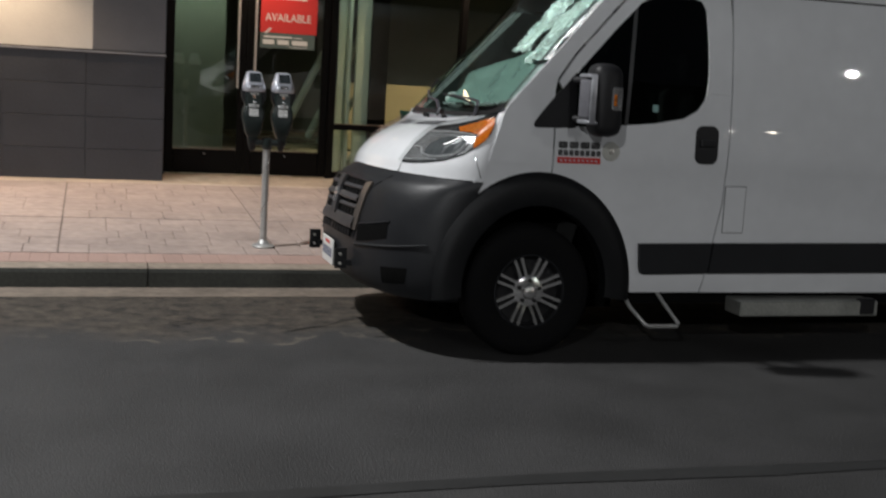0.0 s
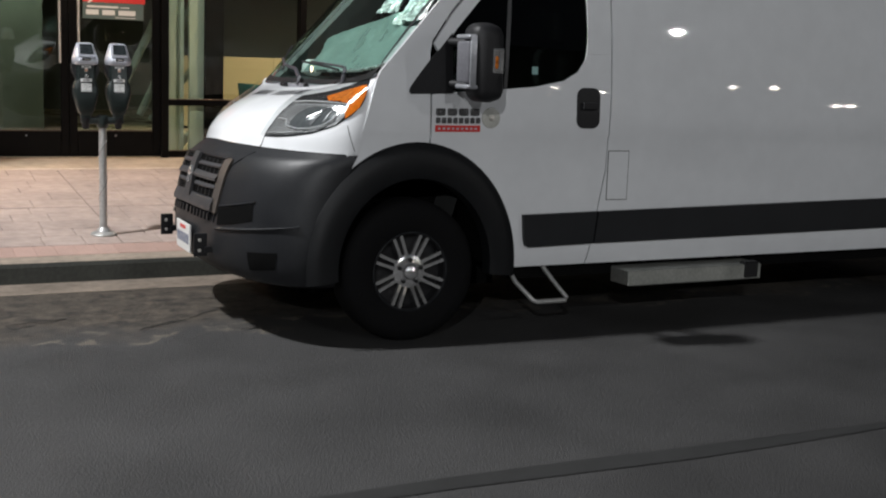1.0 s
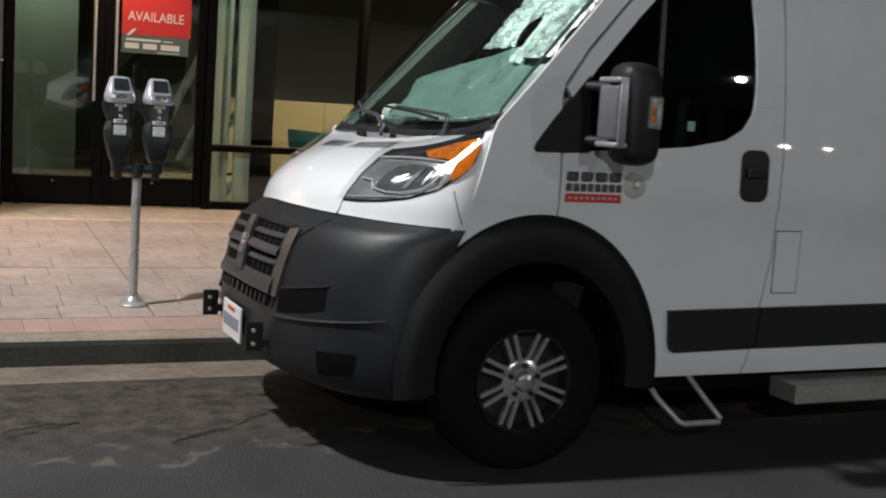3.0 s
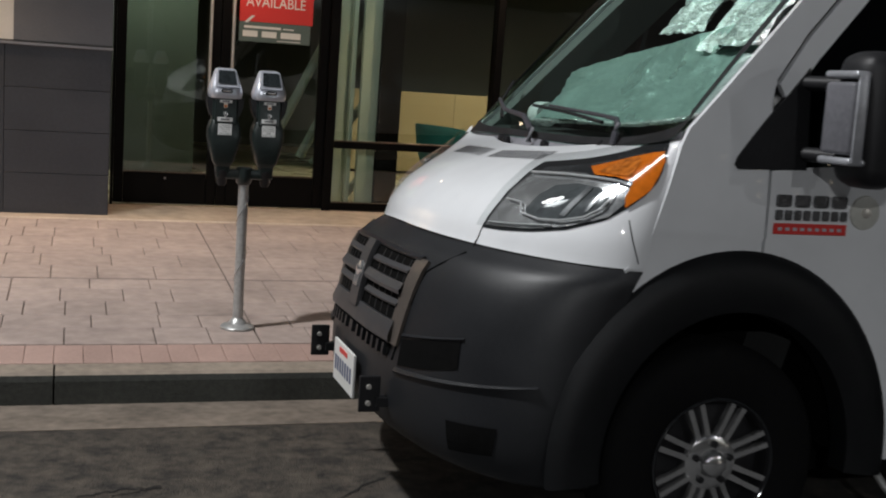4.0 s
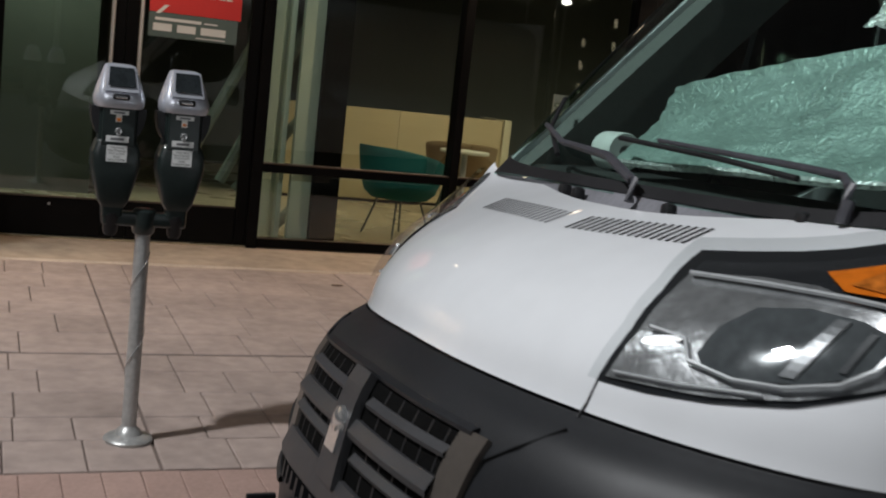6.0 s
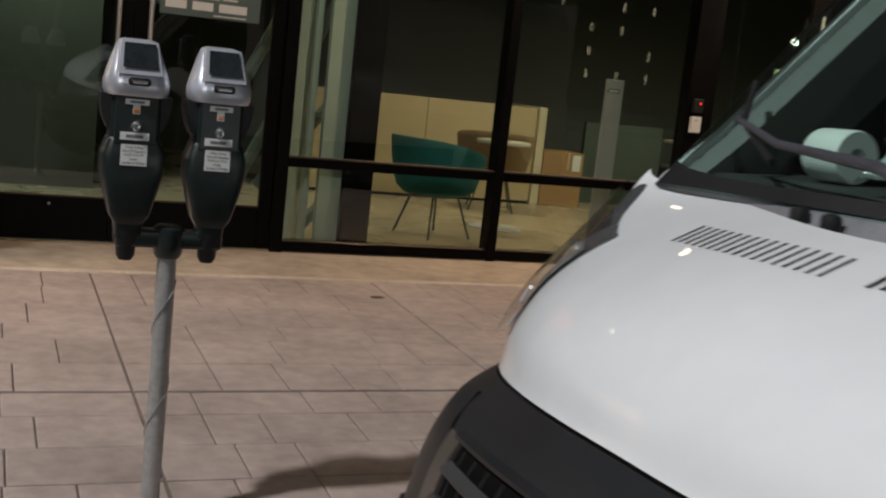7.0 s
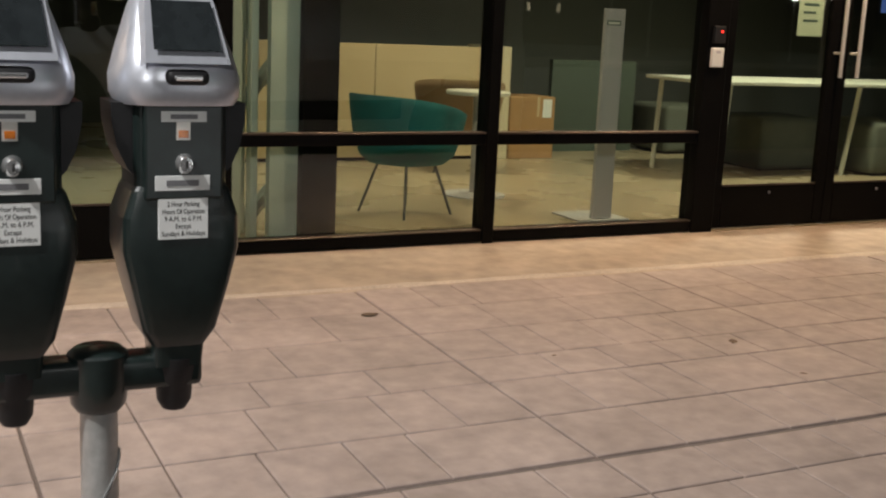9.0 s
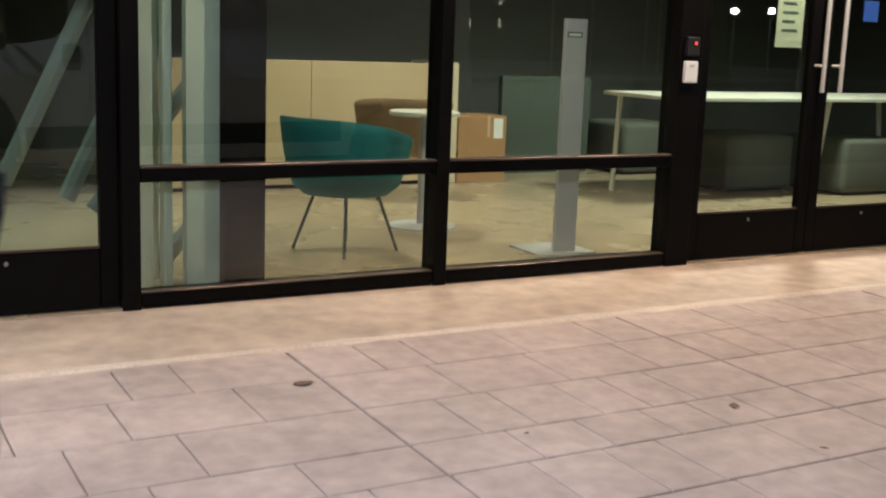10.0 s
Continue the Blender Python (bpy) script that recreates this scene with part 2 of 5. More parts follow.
def asphalt():
    m = mat("asphalt", (0.035, 0.0342, 0.0345), 0.74, vary=0.7, scale=1.6, fine=90, bump=0.8, bump_scale=120)
    nt = m.node_tree
    N, L = nt.nodes, nt.links
    b = N["Principled BSDF"]
    src = b.inputs["Base Color"].links[0].from_socket
    co = N.new("ShaderNodeTexCoord").outputs["Object"]
    sep = N.new("ShaderNodeSeparateXYZ")
    L.new(co, sep.inputs[0])
    n = N.new("ShaderNodeTexNoise")
    n.inputs["Scale"].default_value, n.inputs["Detail"].default_value = 1.6, 7
    L.new(co, n.inputs["Vector"])
    a = N.new("ShaderNodeMath")
    a.operation, a.inputs[1].default_value = "MULTIPLY_ADD", 1.6
    L.new(n.outputs["Fac"], a.inputs[0])
    L.new(sep.outputs["Y"], a.inputs[2])
    # worn, gravelly strip beside the gutter
    r = N.new("ShaderNodeMapRange")
    r.inputs["From Min"].default_value, r.inputs["From Max"].default_value = 7.9, 8.3
    L.new(a.outputs[0], r.inputs["Value"])
    sp = N.new("ShaderNodeTexNoise")
    sp.inputs["Scale"].default_value, sp.inputs["Detail"].default_value = 9, 13
    sp.inputs["Roughness"].default_value = 0.82
    L.new(co, sp.inputs["Vector"])
    rs = N.new("ShaderNodeMapRange")
    rs.inputs["From Min"].default_value, rs.inputs["From Max"].default_value = 0.40, 0.64
    L.new(sp.outputs["Fac"], rs.inputs["Value"])
    worn = N.new("ShaderNodeMix")
    worn.data_type = "RGBA"
    worn.inputs["A"].default_value, worn.inputs["B"].default_value = (0.012, 0.010, 0.009, 1), (0.105, 0.086, 0.066, 1)
    L.new(rs.outputs[0], worn.inputs["Factor"])
    mx = N.new("ShaderNodeMix")
    mx.data_type = "RGBA"
    L.new(r.outputs[0], mx.inputs["Factor"])
    L.new(src, mx.inputs["A"])
    L.new(worn.outputs["Result"], mx.inputs["B"])
    # pale broken edge where the top layer has worn away
    e0 = N.new("ShaderNodeMath")
    e0.operation, e0.inputs[1].default_value, e0.inputs[2].default_value = "COMPARE", 7.95, 0.035
    L.new(a.outputs[0], e0.inputs[0])
    n2 = N.new("ShaderNodeTexNoise")
    n2.inputs["Scale"].default_value, n2.inputs["Detail"].default_value = 5.0, 4
    L.new(co, n2.inputs["Vector"])
    r2 = N.new("ShaderNodeMapRange")
    r2.inputs["From Min"].default_value, r2.inputs["From Max"].default_value, r2.inputs["To Max"].default_value = 0.48, 0.62, 0.7
    L.new(n2.outputs["Fac"], r2.inputs["Value"])
    e1 = N.new("ShaderNodeMath")
    e1.operation = "MULTIPLY"
    L.new(e0.outputs[0], e1.inputs[0])
    L.new(r2.outputs[0], e1.inputs[1])
    rim = N.new("ShaderNodeMix")
    rim.data_type = "RGBA"
    rim.inputs["B"].default_value = (0.14, 0.12, 0.095, 1)
    L.new(e1.outputs[0], rim.inputs["Factor"])
    L.new(mx.outputs["Result"], rim.inputs["A"])
    L.new(rim.outputs["Result"], b.inputs["Base Color"])
    return m


ASPHALT = asphalt()


# ---- building helpers ----
def bm_new():
    return bmesh.new()


def box(bm, x0, x1, y0, y1, z0, z1, bevel=0.0, seg=1):
    vs = [bm.verts.new((x, y, z)) for x in (x0, x1) for y in (y0, y1) for z in (z0, z1)]
    fs = [bm.faces.new([vs[i] for i in q]) for q in ((0, 1, 3, 2), (4, 6, 7, 5), (0, 4, 5, 1), (2, 3, 7, 6), (0, 2, 6, 4), (1, 5, 7, 3))]
    if bevel:
        es = list({e for f in fs for e in f.edges})
        bmesh.ops.bevel(bm, geom=es, offset=bevel, segments=seg, affect="EDGES", profile=0.5)
    return bm


def grid(bm, rows, close=False):
    """Skin rows of points (all of one length) with quads."""
    vs = [[bm.verts.new(p) for p in row] for row in rows]
    for a, b in zip(vs, vs[1:]):
        n = len(a)
        for i in range(n if close else n - 1):
            j = (i + 1) % n
            bm.faces.new((a[i], a[j], b[j], b[i]))
    return vs


def tube(bm, pts, r, seg=10, caps=True):
    """A round bar along points; r is one radius or one for each point."""
    pts = [Vector(p) for p in pts]
    rs = r if isinstance(r, (list, tuple)) else [r] * len(pts)
    rows, up = [], Vector((0.13, 0.31, 0.94))
    for i, p in enumerate(pts):
        d = (pts[min(i + 1, len(pts) - 1)] - pts[max(i - 1, 0)]).normalized()
        side = d.cross(up).normalized()
        top = side.cross(d)
        rows.append([p + rs[i] * (math.cos(a) * side + math.sin(a) * top) for a in (2 * math.pi * k / seg for k in range(seg))])
    vs = grid(bm, rows, True)
    if caps:
        bm.faces.new(vs[0][::-1])
        bm.faces.new(vs[-1])
    return bm


def lathe(bm, prof, centre, axis="z", seg=40):
    """Turn a profile of (radius, height) round an axis through centre."""
    c = Vector(centre)
    rows = []
    for r, h in prof:
        row = []
        for k in range(seg):
            a = 2 * math.pi * k / seg
            u, v = r * math.cos(a), r * math.sin(a)
            row.append(c + (Vector((u, v, h)) if axis == "z" else Vector((u, h, v)) if axis == "y" else Vector((h, u, v))))
        rows.append(row)
    grid(bm, rows, True)
    return bm


def slab_poly(bm, pts, thick, to3, cuts=(), acuts=()):
    """A sheet bounded by 2D points, cut along levels of the second coordinate, mapped by to3(a, b, depth), with a thickness."""
    b2 = bmesh.new()
    b2.faces.new([b2.verts.new((a, 0, b)) for a, b in pts])
    for c in cuts:
        bmesh.ops.bisect_plane(b2, geom=b2.verts[:] + b2.edges[:] + b2.faces[:], plane_co=(0, 0, c), plane_no=(0, 0, 1))
    for c in acuts:
        bmesh.ops.bisect_plane(b2, geom=b2.verts[:] + b2.edges[:] + b2.faces[:], plane_co=(c, 0, 0), plane_no=(1, 0, 0))
    bmesh.ops.triangulate(b2, faces=[f for f in b2.faces if len(f.verts) > 4])
    b2.verts.index_update()
    front = [bm.verts.new(to3(v.co.x, v.co.z, 0)) for v in b2.verts]
    back = [bm.verts.new(to3(v.co.x, v.co.z, thick)) for v in b2.verts] if thick else None
    for f in b2.faces:
        idx = [v.index for v in f.verts]
        bm.faces.new([front[i] for i in idx])
        if thick:
            bm.faces.new([back[i] for i in reversed(idx)])
    if thick:
        for e in b2.edges:
            if len(e.link_faces) == 1:
                i, j = e.verts[0].index, e.verts[1].index
                bm.faces.new((front[i], front[j], back[j], back[i]))
    b2.free()
    return bm


def root_of(ob):
    while ob.parent:
        ob = ob.parent
    return ob


def part(name, bm, material, parent=None, label="", smooth=False, angle=40):
    """Link a mesh, modelled in place, as one object under a thing or a part."""
    if parent is not None:
        bmesh.ops.translate(bm, verts=bm.verts[:], vec=-root_of(parent).location)
    bmesh.ops.recalc_face_normals(bm, faces=bm.faces[:])
    if smooth:
        for f in bm.faces:
            f.smooth = True
        for e in bm.edges:
            if len(e.link_faces) == 2 and e.calc_face_angle(0) > radians(angle):
                e.smooth = False
    me = bpy.data.meshes.new(name)
    bm.to_mesh(me)
    bm.free()
    for m in (material if isinstance(material, (list, tuple)) else [material]):
        me.materials.append(m)
    ob = new(name, me)
    if parent is not None:
        ob.parent = parent
    if label:
        ob["label"] = label
    return ob


def thing(name, place, label, category, group="", kind=""):
    ob = new(name)
    ob.empty_display_size = 0.2
    ob.location = place
    return tagged(ob, label, category, group, kind)


def solid(name, bm, material, label, category, kind="structure", smooth=False):
    return tagged(part(name, bm, material, None, "", smooth), label, category, "", kind)


def bx(*a, **k):
    return box(bm_new(), *a, **k)


def words(name, text, place, size, material, parent, facing=-1, width=None, depth=0.001):
    """Raised lettering that faces the street, its lower left corner at place."""
    cu = bpy.data.curves.new(name, "FONT")
    cu.body, cu.size, cu.extrude = text, size, depth
    tmp = bpy.data.objects.new("tmp", cu)
    scene.collection.objects.link(tmp)
    me = bpy.data.meshes.new_from_object(tmp.evaluated_get(bpy.context.evaluated_depsgraph_get()))
    bpy.data.objects.remove(tmp)
    xs = [v.co.x for v in me.vertices]
    k = (width / (max(xs) - min(xs))) if width else 1
    x0 = min(xs)
    org = root_of(parent).location
    for v in me.vertices:
        x, y, z = v.co
        v.co = Vector((place[0] + (x - x0) * k, place[1] - z, place[2] + y)) - org
    me.materials.append(material)
    ob = new(name, me)
    ob.parent = parent
    return ob


# ---- large structure ----
FY = 13.51      # glass line of the shop front
PZ = 0.113      # kerb top
FALL = 0.028    # cross fall of the road towards the gutter


def pave_z(y):
    return PZ + 0.0235 * max(0.0, y - 8.77)


def road_z(y):
    return FALL * (8.33 - y)


bm = bm_new()
grid(bm, [[(x, y, z) for y, z in ((8.33, -0.6), (8.33, 0.0), (1.0, road_z(1.0)), (-2.0, road_z(-0.5)), (-5.0, road_z(1.0)), (-13.0, -0.02), (-120.0, -0.02), (-120.0, -0.6))] for x in (-120, 120)])
solid("road", bm, ASPHALT, "dark worn asphalt street with gravelly edge", "road")
solid("ground", bx(-120, 120, 8.33, 120, -0.7, -0.35), WALL, "bare ground under the buildings", "ground")
bm = bm_new()
grid(bm, [[(x, y, z) for x in (-60, 60)] for y, z in ((8.331, 0.002), (8.335, 0.003), (8.773, -0.03), (8.77, -0.3), (8.335, -0.3))])
solid("gutter", bm, GUTTER, "stained concrete gutter pan along the kerb", "gutter")
# kerb, in cast lengths with open joints
kerb = thing("kerb", (1.0, 8.85, 0.0), "pale concrete kerb with dark face", "kerb", kind="structure")
for i in range(-6, 8):
    x0 = 0.74 + 3.05 * i
    bm = bm_new()
    prof = [(8.772, -0.3), (8.772, -0.03), (8.774, 0.075), (8.781, 0.101), (8.795, PZ), (8.92, PZ + 0.003), (8.92, -0.3)]
    grid(bm, [[(x, y, z) for y, z in prof] for x in (x0 + 0.004, x0 + 3.046)])
    # street-facing side gets a much darker colour than the top
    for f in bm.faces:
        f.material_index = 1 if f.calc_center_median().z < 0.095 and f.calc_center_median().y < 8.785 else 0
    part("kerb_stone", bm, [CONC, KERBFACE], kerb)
solid("tar_seam", slab_poly(bm_new(), [(-6 + 0.5 * i, 4.56 + 0.02 * math.sin(i * 1.3)) for i in range(33)] + [(10 - 0.5 * i, 4.66 + 0.025 * math.sin(i * 0.9)) for i in range(33)], 0, lambda a, b, d: (a, b, road_z(b) + 0.004)), TAR, "dark tar-sealed seam along the asphalt", "road seam")
bm = bm_new()
box(bm, -40, 40, 8.922, 13.45, -0.3, 0.0)
for v in bm.verts:
    if v.co.z > -0.1:
        v.co.z = pave_z(v.co.y) - 0.006
pavement = solid("pavement", bm, JOINT, "stamped tan concrete pavement with brick border", "pavement")
bm = bm_new()
box(bm, -40, 40, 12.66, 13.46, -0.2, 0.0)
for v in bm.verts:
    if v.co.z > -0.1:
        v.co.z = pave_z(v.co.y) + 0.003
solid("apron", bm, APRON, "plain tan concrete strip before the shop front", "pavement")
rnd0 = random.Random(3)
bm = bm_new()
xs = [-3 + 0.12 * i for i in range(110)]
wob = [rnd0.uniform(-0.012, 0.012) for _ in xs]
grid(bm, [[(x, 12.68 + w, pave_z(12.68) + 0.001) for x, w in zip(xs, wob)], [(x, 12.70 + w * 0.6, pave_z(12.70) + 0.010) for x, w in zip(xs, wob)], [(x, 12.75 - w, pave_z(12.75) + 0.0045) for x, w in zip(xs, wob)]])
solid("apron_edge", bm, EDGE, "pale rough cement lip along the apron", "trim", smooth=True)

# shell of the shop building
solid("floor", bx(-2, 14, 13.46, 20.2, -0.3, 0.235), INFLOOR, "polished tan concrete floor of the shop", "floor")
solid("ceiling", bx(-2, 14, 13.6, 20.2, 3.2, 3.35), INWALL, "plain shop ceiling", "ceiling")
solid("wall_north", bx(-2, 14, 20.0, 20.2, 0.235, 3.2), INWALL, "dim back wall of the shop", "wall")
solid("wall_west", bx(-2.2, -2.0, 13.6, 20.2, -0.3, 3.35), INWALL, "dim side wall of the shop", "wall")
solid("wall_east", bx(14.0, 14.2, 13.6, 20.2, -0.3, 3.35), INWALL, "dim side wall of the shop", "wall")
solid("wall_upper", bx(-14, 22, 12.44, 20.4, 3.36, 9.5), WALL, "plain upper storey above the shop front", "wall")
canopy = thing("canopy", (4.0, 13.0, 3.0), "dark soffit over the shop entrance with recessed lights", "canopy", kind="structure")
part("soffit", bx(1.09, 9.6, 12.44, 13.45, 3.0, 3.355), WALL, canopy)
part("header", bx(1.09, 9.6, 13.45, 13.58, 2.72, 3.355), FRAME, canopy)
for cx in (2.0, 4.3, 6.6):
    bm = bm_new()
    lathe(bm, [(0.0, 0.0), (0.05, 0.0), (0.055, -0.004), (0.07, -0.006), (0.07, 0.004)], (cx, 12.95, 2.994), seg=20)
    part("downlight", bm, DOWNGLOW, canopy, "warm recessed downlight")
# pier left of the doors: dark tile base, metal ledge, pale and grey panels above
pier = thing("wall_pier", (0.0, 13.2, 0.2), "street pier with dark tile base and pale panel above", "wall", kind="structure")
part("core", bx(-14, 1.058, 12.915, 13.6, -0.3, 3.36), WALL, pier)
for i, (x0, x1) in enumerate(((-2.2, -1.3), (-1.3, -0.5), (-0.5, 0.3), (0.3, 1.066))):
    for j in range(4):
        z0 = 0.20 + 0.3225 * j
        part("tile", box(bm_new(), x0 + 0.0015, x1 - 0.0015, 12.90, 12.925, z0 + 0.0015, z0 + 0.321, 0.002), TILE, pier)
part("tile_return", bx(1.054, 1.068, 12.927, 13.45, 0.21, 1.49, bevel=0.002), TILE, pier)
part("ledge", box(bm_new(), -14, 1.076, 12.88, 12.935, 1.482, 1.502, 0.003), LEDGE, pier, "grey metal ledge strip")
part("panel", bx(-14, 0.36, 12.905, 12.935, 1.515, 3.36), PANELW, pier, "pale rendered panel")
part("panel", bx(0.364, 1.068, 12.902, 12.935, 1.515, 3.36), PANELG, pier, "mid-grey metal panel")
part("panel_return", bx(1.060, 1.070, 12.935, 13.45, 1.515, 3.0), PANELG, pier)
part("tile_base", bx(-14, -2.2, 12.901, 12.935, 0.2, 1.49), TILE, pier)
pier2 = thing("wall_pier", (10.5, 12.9, 0.2), "plain pier closing the shop front", "wall", kind="structure")
part("core", bx(9.6, 22, 12.45, 13.6, -0.3, 3.36), WALL, pier2)


def window(name, x0, x1, label):
    w = thing(name, ((x0 + x1) / 2, FY, 0.235), label, "window", kind="structure")
    for a, b in ((0.222, 0.300), (0.775, 0.838), (2.62, 2.72)):
        part("rail", box(bm_new(), x0, x1, FY - 0.05, FY + 0.06, a, b - 0.004, 0.003), FRAME, w)
    part("rail_cap", box(bm_new(), x0, x1, FY - 0.062, FY - 0.0, 0.835, 0.845, 0.002), FRAMETOP, w, "bronze cap on the middle rail, coloured as lit from above")
    part("sill_cap", box(bm_new(), x0, x1, FY - 0.055, FY - 0.0, 0.297, 0.303, 0.002), FRAMETOP, w)
    for a, b in ((0.296, 0.776), (0.832, 2.63)):
        ob = part("pane", bx(x0 + 0.003, x1 - 0.003, FY + 0.002, FY + 0.008, a, b), SHOPGLASS, w)
        ob.visible_shadow = False
    return w


window("window_1", 2.955, 4.372, "tall dark-framed shop window with a middle rail")
window("window_2", 4.448, 5.815, "tall dark-framed shop window with a middle rail")
window("window_3", 8.02, 9.55, "tall dark-framed shop window with a middle rail")
mull = thing("window_mullions", (4.4, FY, 0.23), "dark bronze upright mullions of the shop front", "window frame", kind="structure")
for x0, x1 in ((1.094, 1.115), (2.872, 2.952), (4.375, 4.445), (5.818, 5.978), (7.835, 8.015), (9.552, 9.6)):
    part("mullion", box(bm_new(), x0, x1, FY - 0.062, FY + 0.07, 0.215, 2.719, 0.004), FRAME, mull)


def door(name, x0, x1, handle_x, label):
    d = thing(name, ((x0 + x1) / 2, FY, 0.235), label, "door", kind="structure")
    part("stile", box(bm_new(), x0, x0 + 0.078, FY - 0.028, FY + 0.02, 0.242, 2.6, 0.004), FRAME, d)
    part("stile", box(bm_new(), x1 - 0.078, x1, FY - 0.028, FY + 0.02, 0.242, 2.6, 0.004), FRAME, d)
    part("bottom_rail", box(bm_new(), x0 + 0.08, x1 - 0.08, FY - 0.027, FY + 0.019, 0.242, 0.498, 0.004), FRAME, d)
    part("top_rail", box(bm_new(), x0 + 0.08, x1 - 0.08, FY - 0.027, FY + 0.019, 2.5, 2.6, 0.004), FRAME, d)
    part("glazing_bead", box(bm_new(), x0 + 0.08, x1 - 0.08, FY - 0.03, FY - 0.012, 0.499, 0.51, 0.002), FRAMETOP, d)
    ob = part("pane", bx(x0 + 0.078, x1 - 0.078, FY - 0.006, FY, 0.5, 2.5), SHOPGLASS, d)
    ob.visible_shadow = False
    bm = bm_new()
    y = FY - 0.095
    tube(bm, [(handle_x, y, 1.185), (handle_x, y, 1.5), (handle_x, y, 1.9), (handle_x, y, 2.16)], 0.0135, 14)
    h = part("pull_handle", bm, STEEL, d, "long brushed steel pull handle", smooth=True)
    for z in (1.335, 2.01):
        bm = bm_new()
        tube(bm, [(handle_x, y + 0.002, z), (handle_x, FY - 0.026, z)], 0.009, 10)
        part("standoff", bm, STEEL, h, smooth=True)
    bm = bm_new()
    lathe(bm, [(0, -0.004), (0.007, -0.004), (0.010, 0.0)], ((x0 + x1) / 2, FY - 0.028, 0.455), "y", 16)
    part("floor_bolt", bm, LEDGE, d, smooth=True)
    return d


door("door_1", 1.118, 1.953, 1.862, "dark-framed glass door, closed")
door2 = door("door_2", 1.957, 2.868, 2.045, "dark-framed glass door with a red sign, closed")
door3 = door("door_3", 5.982, 6.898, 6.862, "dark-framed glass door with a paper notice, closed")
door4 = door("door_4", 6.902, 7.832, 7.005, "dark-framed glass door, closed")
solid("door_header", bx(1.1, 9.6, FY - 0.04, FY + 0.05, 2.61, 2.715), FRAME, "dark head frame over the doors", "door frame")


# ---- the street across and its lamps ----
def street_lamp(x, y, reach, h, label):
    s = thing("street_lamp", (x, y, 0.0), label, "street lamp", "street lamps")
    bm = bm_new()
    lathe(bm, [(0, 0.0), (0.2, 0), (0.2, 0.05), (0.12, 0.2), (0.085, 0.6), (0.06, h - 0.3), (0.055, h)], (x, y, 0.0), seg=16)
    part("pole", bm, GALV, s, smooth=True)
    bm = bm_new()
    tube(bm, [(x, y, h - 0.4), (x, y + reach * 0.3, h + 0.05), (x, y + reach * 0.7, h + 0.15), (x, y + reach, h + 0.18)], [0.04, 0.035, 0.03, 0.028])
    part("arm", bm, GALV, s, smooth=True)
    bm = box(bm_new(), x - 0.14, x + 0.14, y + reach - 0.3, y + reach + 0.3, h + 0.14, h + 0.24, 0.03, 2)
    hd = part("lamp_head", bm, GALV, s)
    part("lens", bx(x - 0.11, x + 0.11, y + reach - 0.25, y + reach + 0.25, h + 0.128, h + 0.136), LENSGLOW, hd, "glowing white lens")
    return s


street_lamp(19.0, -14.2, 2.2, 8.2, "galvanised street lamp, lit, on the far pavement")
street_lamp(-8.5, -14.2, 2.2, 8.2, "galvanised street lamp, lit, on the far pavement")
street_lamp(3.0, -14.2, 2.2, 8.2, "galvanised street lamp, lit, on the far pavement")
for x, z in ((23.4, 5.7), (25.3, 5.7), (32.0, 7.2), (34.2, 7.2), (37.4, 4.5), (38.2, 4.5), (42.9, 3.0), (45.4, 3.1)):
    s_ = thing("lamp_post", (x, -26, 0.0), "distant lit lamp post across the street", "street lamp", "distant lamps")
    part("pole", tube(bm_new(), [(x, -26, 0), (x, -26, z / 2), (x, -26, z)], 0.06, 8), GALV, s_, smooth=True)
    bm = bm_new()
    lathe(bm, [(0, -0.02), (0.16, 0.0), (0.20, 0.12), (0.10, 0.26), (0, 0.28)], (x, -26, z), seg=14)
    part("globe", bm, HEADGLOW, s_, "glowing white globe", smooth=True)
solid("pavement_far", bx(-60, 60, -18, -13.0, 0.0, 0.13), CONC, "far pavement across the street", "pavement")
far = thing("building_across", (0, -45, 0), "dark building across the street with small lit windows", "building", kind="structure")
part("wall", bx(-60, 60, -52, -45, 0.0, 16), WALL, far)
for i in range(40):
    x = -45.0 + 2.2 * i + 0.0
    for j in range(5):
        z = 2.0 + 1.45 * j
        lit = 36 < x < 44 and (i * 3 + j * 5) % 7 > 1 or (i * 7 + j * 3) % 29 == 0
        part("window_pane", bx(x, x + 0.22, -45.02, -45.0, z, z + 0.55), WINGLOW if lit else SCREEN, far)
solid("wall_street_end", bx(-62, -61, -52, 13, 0.0, 12), WALL, "plain dark wall closing the street", "wall")
solid("wall_street_end.001", bx(61, 62, -52, 13, 0.0, 12), WALL, "plain dark wall closing the street", "wall")


# ---- the van ----
VC, HW = 7.545, 1.00           # centre line and half width
NEAR = VC - HW
